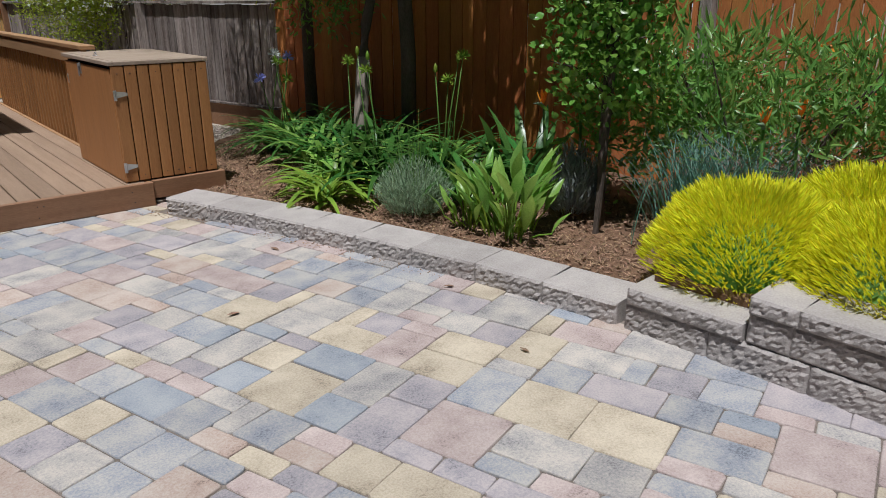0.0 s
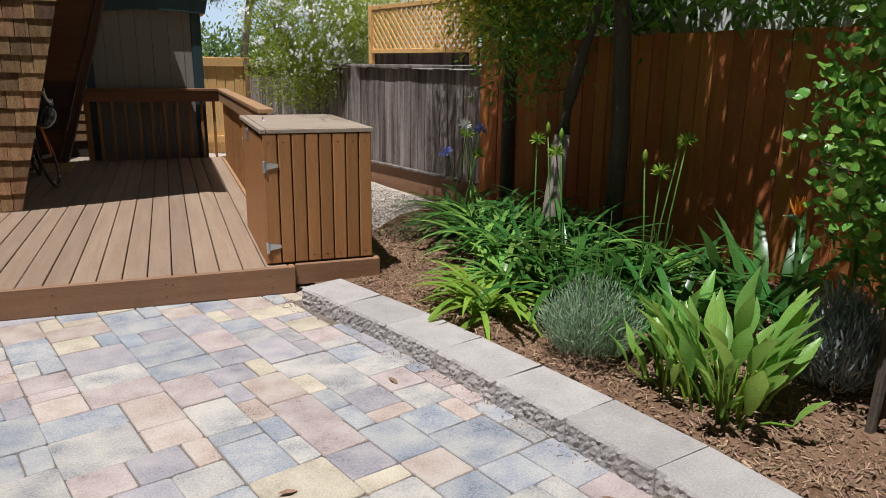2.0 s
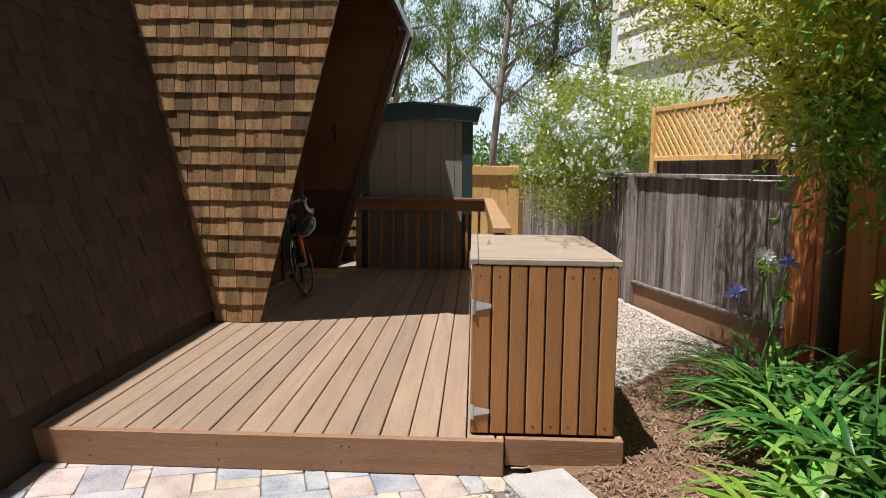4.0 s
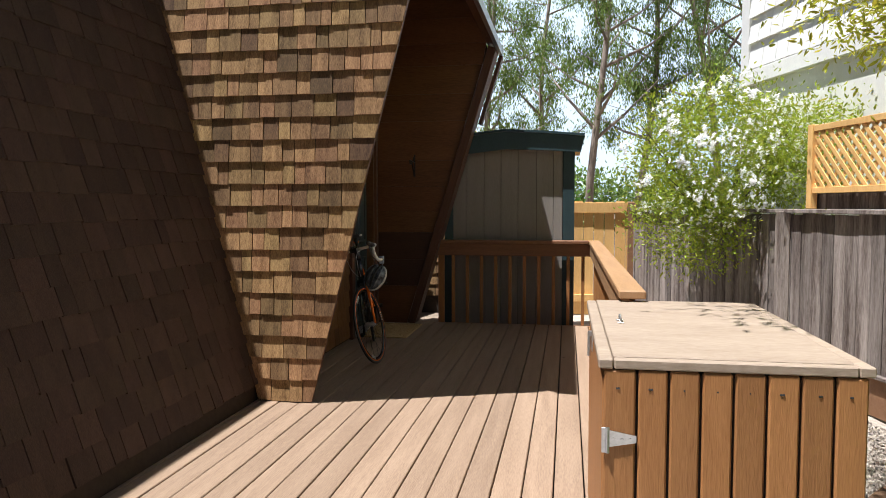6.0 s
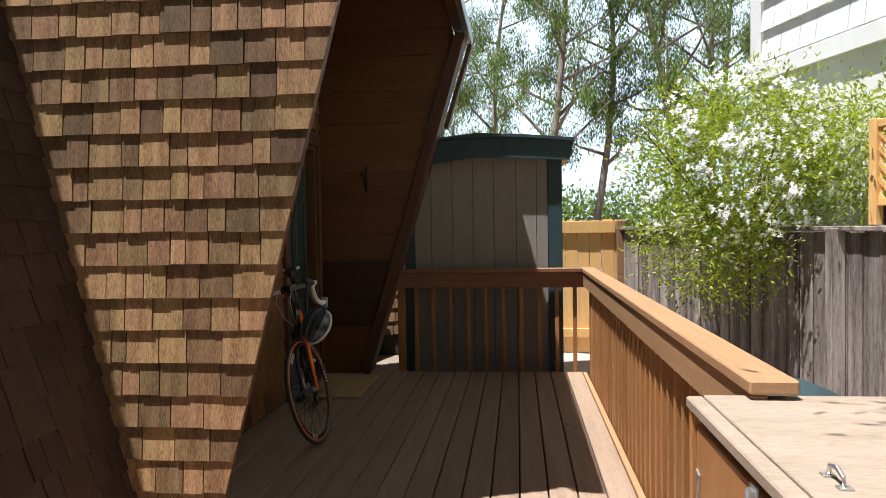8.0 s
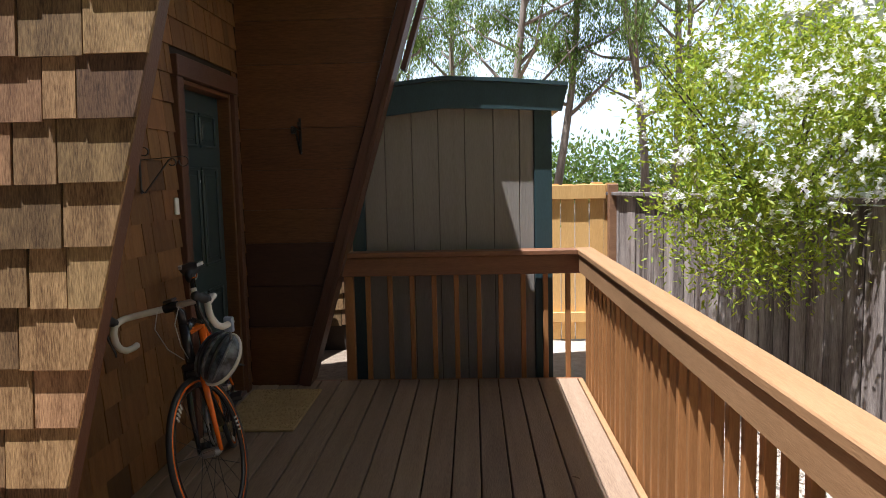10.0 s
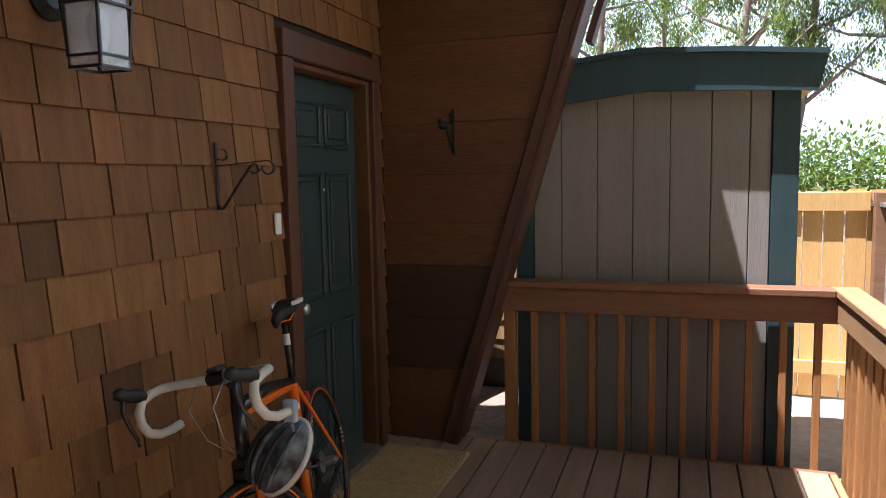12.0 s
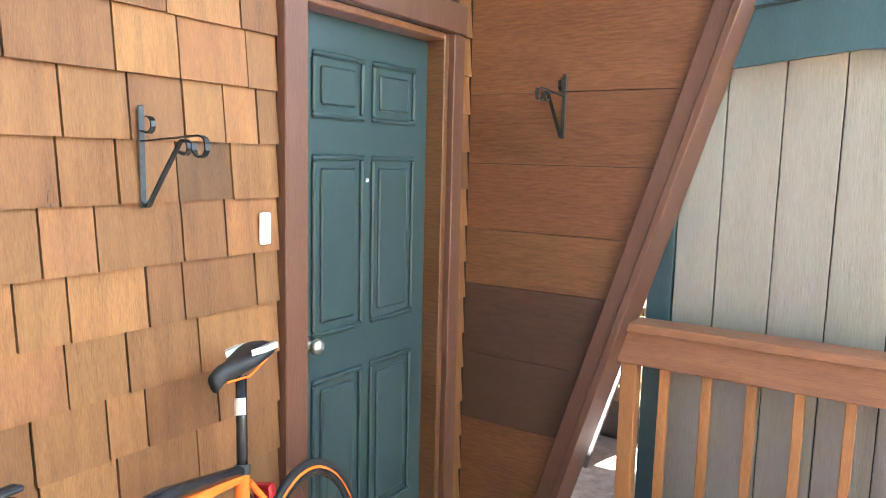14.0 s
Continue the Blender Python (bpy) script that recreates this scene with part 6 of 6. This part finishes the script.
def lay_pavers():
    r = random.Random(21)
    nx, ny = 71, 113
    turn = Matrix.Translation((1.0, 3.0, 0)) @ Matrix.Rotation(radians(17), 4, "Z")
    x0, y0 = -3.3, -6.6
    used = np.zeros((nx, ny), bool)
    kinds = [(2, 2), (2, 2), (3, 2), (2, 3), (3, 2), (2, 3), (3, 3), (2, 1), (1, 2), (2, 2)]
    arc = WALL_ARC
    far = [[[], []] for _ in PAVE_M]
    def edge_x(y):
        for (xa, ya), (xb, yb) in zip(arc, arc[1:]):
            if yb <= y <= ya:
                return xa + (xb - xa) * (ya - y) / (ya - yb)
        return 1.8 if y > 5.8 else 2.79
    count = 0
    for j in range(ny):
        for i in range(nx):
            if used[i, j]:
                continue
            opts = kinds[:]
            r.shuffle(opts)
            opts = opts[:4] + [(2, 2), (2, 1), (1, 2), (1, 1)]
            for w, d in opts:
                if i + w <= nx and j + d <= ny and not used[i:i + w, j:j + d].any():
                    break
            used[i:i + w, j:j + d] = True
            lx_, ly_ = x0 + i * CELL, y0 + j * CELL
            mid = turn @ Vector((lx_ + w * CELL / 2, ly_ + d * CELL / 2, 0))
            x, y = mid.x, mid.y
            if x < -0.85 or y < -2.6 or y > 6.16 or x > edge_x(min(y, 6.0)) + 0.1:
                continue
            ti = r.choice((0, 0, 1, 1, 2, 2, 3, 3, 4, 5, 5, 6))
            me = paver_mesh(w, d, ti, r.randrange(3))
            m = turn @ Matrix.Translation((lx_, ly_, r.uniform(-0.003, 0.002))) @ Euler((r.uniform(-0.006, 0.006), r.uniform(-0.006, 0.006), r.uniform(-0.008, 0.008))).to_matrix().to_4x4()
            if y > 2.6 and x > -0.3 and count < 300:
                obj("paver", me, patio, m)
                count += 1
            else:
                vs, fs = far[ti]
                o = len(vs)
                vs.extend([tuple(m @ v.co) for v in me.vertices])
                fs.extend([tuple(o + q for q in p.vertices) for p in me.polygons])
    for ti, (vs, fs) in enumerate(far):
        me = bpy.data.meshes.new("m")
        me.from_pydata(vs, [], fs)
        me.materials.append(PAVE_FAR[ti])
        tagged(obj("pavers", me, patio), kind="stuff")


PAVE_FAR = [mat("tumbled_paver_joined", a, b, 0.9, 14.0, 0.9, island=0.1, fine=8, blotch=0.5, dark=tuple(c * 0.55 for c in a), span=(0.42, 0.6)) for a, b in PAVE_TONES]
lay_pavers()


# retaining wall of split blocks
def block_mesh(L, D, H, seed):
    """A block L long, D deep, H high, with a rough split face towards -y."""
    bm = bmesh.new()
    nx, nz = max(6, int(L / 0.013)), max(4, int(H / 0.012))
    r = random.Random(seed)
    grid = []
    for i in range(nx + 1):
        col = []
        for k in range(nz + 1):
            edge = 0.006 if i in (0, nx) or k in (0, nz) else 0.0
            y = edge - (0.0 if edge else r.uniform(0.0, 0.0065)) + (0.0 if edge else 0.009 * noise.noise(Vector((i * 0.5 + seed, k * 0.6, seed * 3.1))))
            col.append(bm.verts.new((0.001 + (L - 0.002) * i / nx, y, H * k / nz)))
        grid.append(col)
    for i in range(nx):
        for k in range(nz):
            bm.faces.new((grid[i][k], grid[i + 1][k], grid[i + 1][k + 1], grid[i][k + 1]))
    back = [bm.verts.new((-0.008, D, 0)), bm.verts.new((L + 0.008, D, 0)), bm.verts.new((L + 0.008, D, H)), bm.verts.new((-0.008, D, H))]
    top = [grid[i][nz] for i in range(nx + 1)]
    bot = [grid[i][0] for i in range(nx + 1)]
    bm.faces.new(top + [back[2], back[3]])
    bm.faces.new(list(reversed(bot)) + [back[0], back[1]])
    bm.faces.new([grid[0][k] for k in range(nz, -1, -1)][::-1] + [back[3], back[0]])
    bm.faces.new([grid[nx][k] for k in range(nz + 1)] + [back[2], back[1]])
    bm.faces.new(back)
    bmesh.ops.recalc_face_normals(bm, faces=bm.faces[:])
    return mesh_of(bm, M_STONE)


retaining = thing("retaining_wall", "low curved retaining wall of split-faced grey concrete blocks", "retaining wall", kind="structure")


def along(path, s):
    for p, q in zip(path, path[1:]):
        d = math.dist(p, q)
        if s <= d or q == path[-1]:
            return Vector((p[0] + (q[0] - p[0]) * s / d, p[1] + (q[1] - p[1]) * s / d))
        s -= d


def lay_blocks(path, z, H, D, lens, start, stop, inset=0.0, seed=0):
    s, k = start, 0
    while s < stop - 0.05:
        L = min(lens[k % len(lens)], stop - s)
        a, b = along(path, s), along(path, s + L)
        d = (b - a).normalized()
        nrm = Vector((-d.y, d.x))
        a = a + nrm * inset
        m = Matrix(((d.x, nrm.x, 0, a.x), (d.y, nrm.y, 0, a.y), (0, 0, 1, z), (0, 0, 0, 1)))
        obj("block", block_mesh((b - a + nrm * inset).length, D, H, seed + k), retaining, m)
        s += L
        k += 1


ARC_L = sum(math.dist(p, q) for p, q in zip(WALL_ARC, WALL_ARC[1:]))
lay_blocks(WALL_ARC, -0.02, 0.13, 0.3, [0.44, 0.43, 0.45], 0.0, 3.54, seed=10)
lay_blocks(WALL_ARC, -0.02, 0.145, 0.2, [0.42, 0.43], 3.55, 6.1, seed=40)
lay_blocks(WALL_ARC, 0.13, 0.08, 0.28, [0.56, 0.4], 3.56, 4.12, inset=-0.014, seed=60)
lay_blocks(WALL_ARC, 0.13, 0.13, 0.2, [0.18, 0.4], 4.13, 6.1, inset=0.004, seed=70)
lay_blocks(WALL_ARC, 0.265, 0.075, 0.3, [0.2, 0.42, 0.42], 4.13, 6.1, inset=-0.01, seed=80)
part("fill", prism([(2.9, 2.35), (3.2, 2.5), (5.2, 2.2), (5.2, -0.5), (3.0, -0.5), (2.97, 1.5)], "z", 0.0, 0.24), M_BARK, retaining)
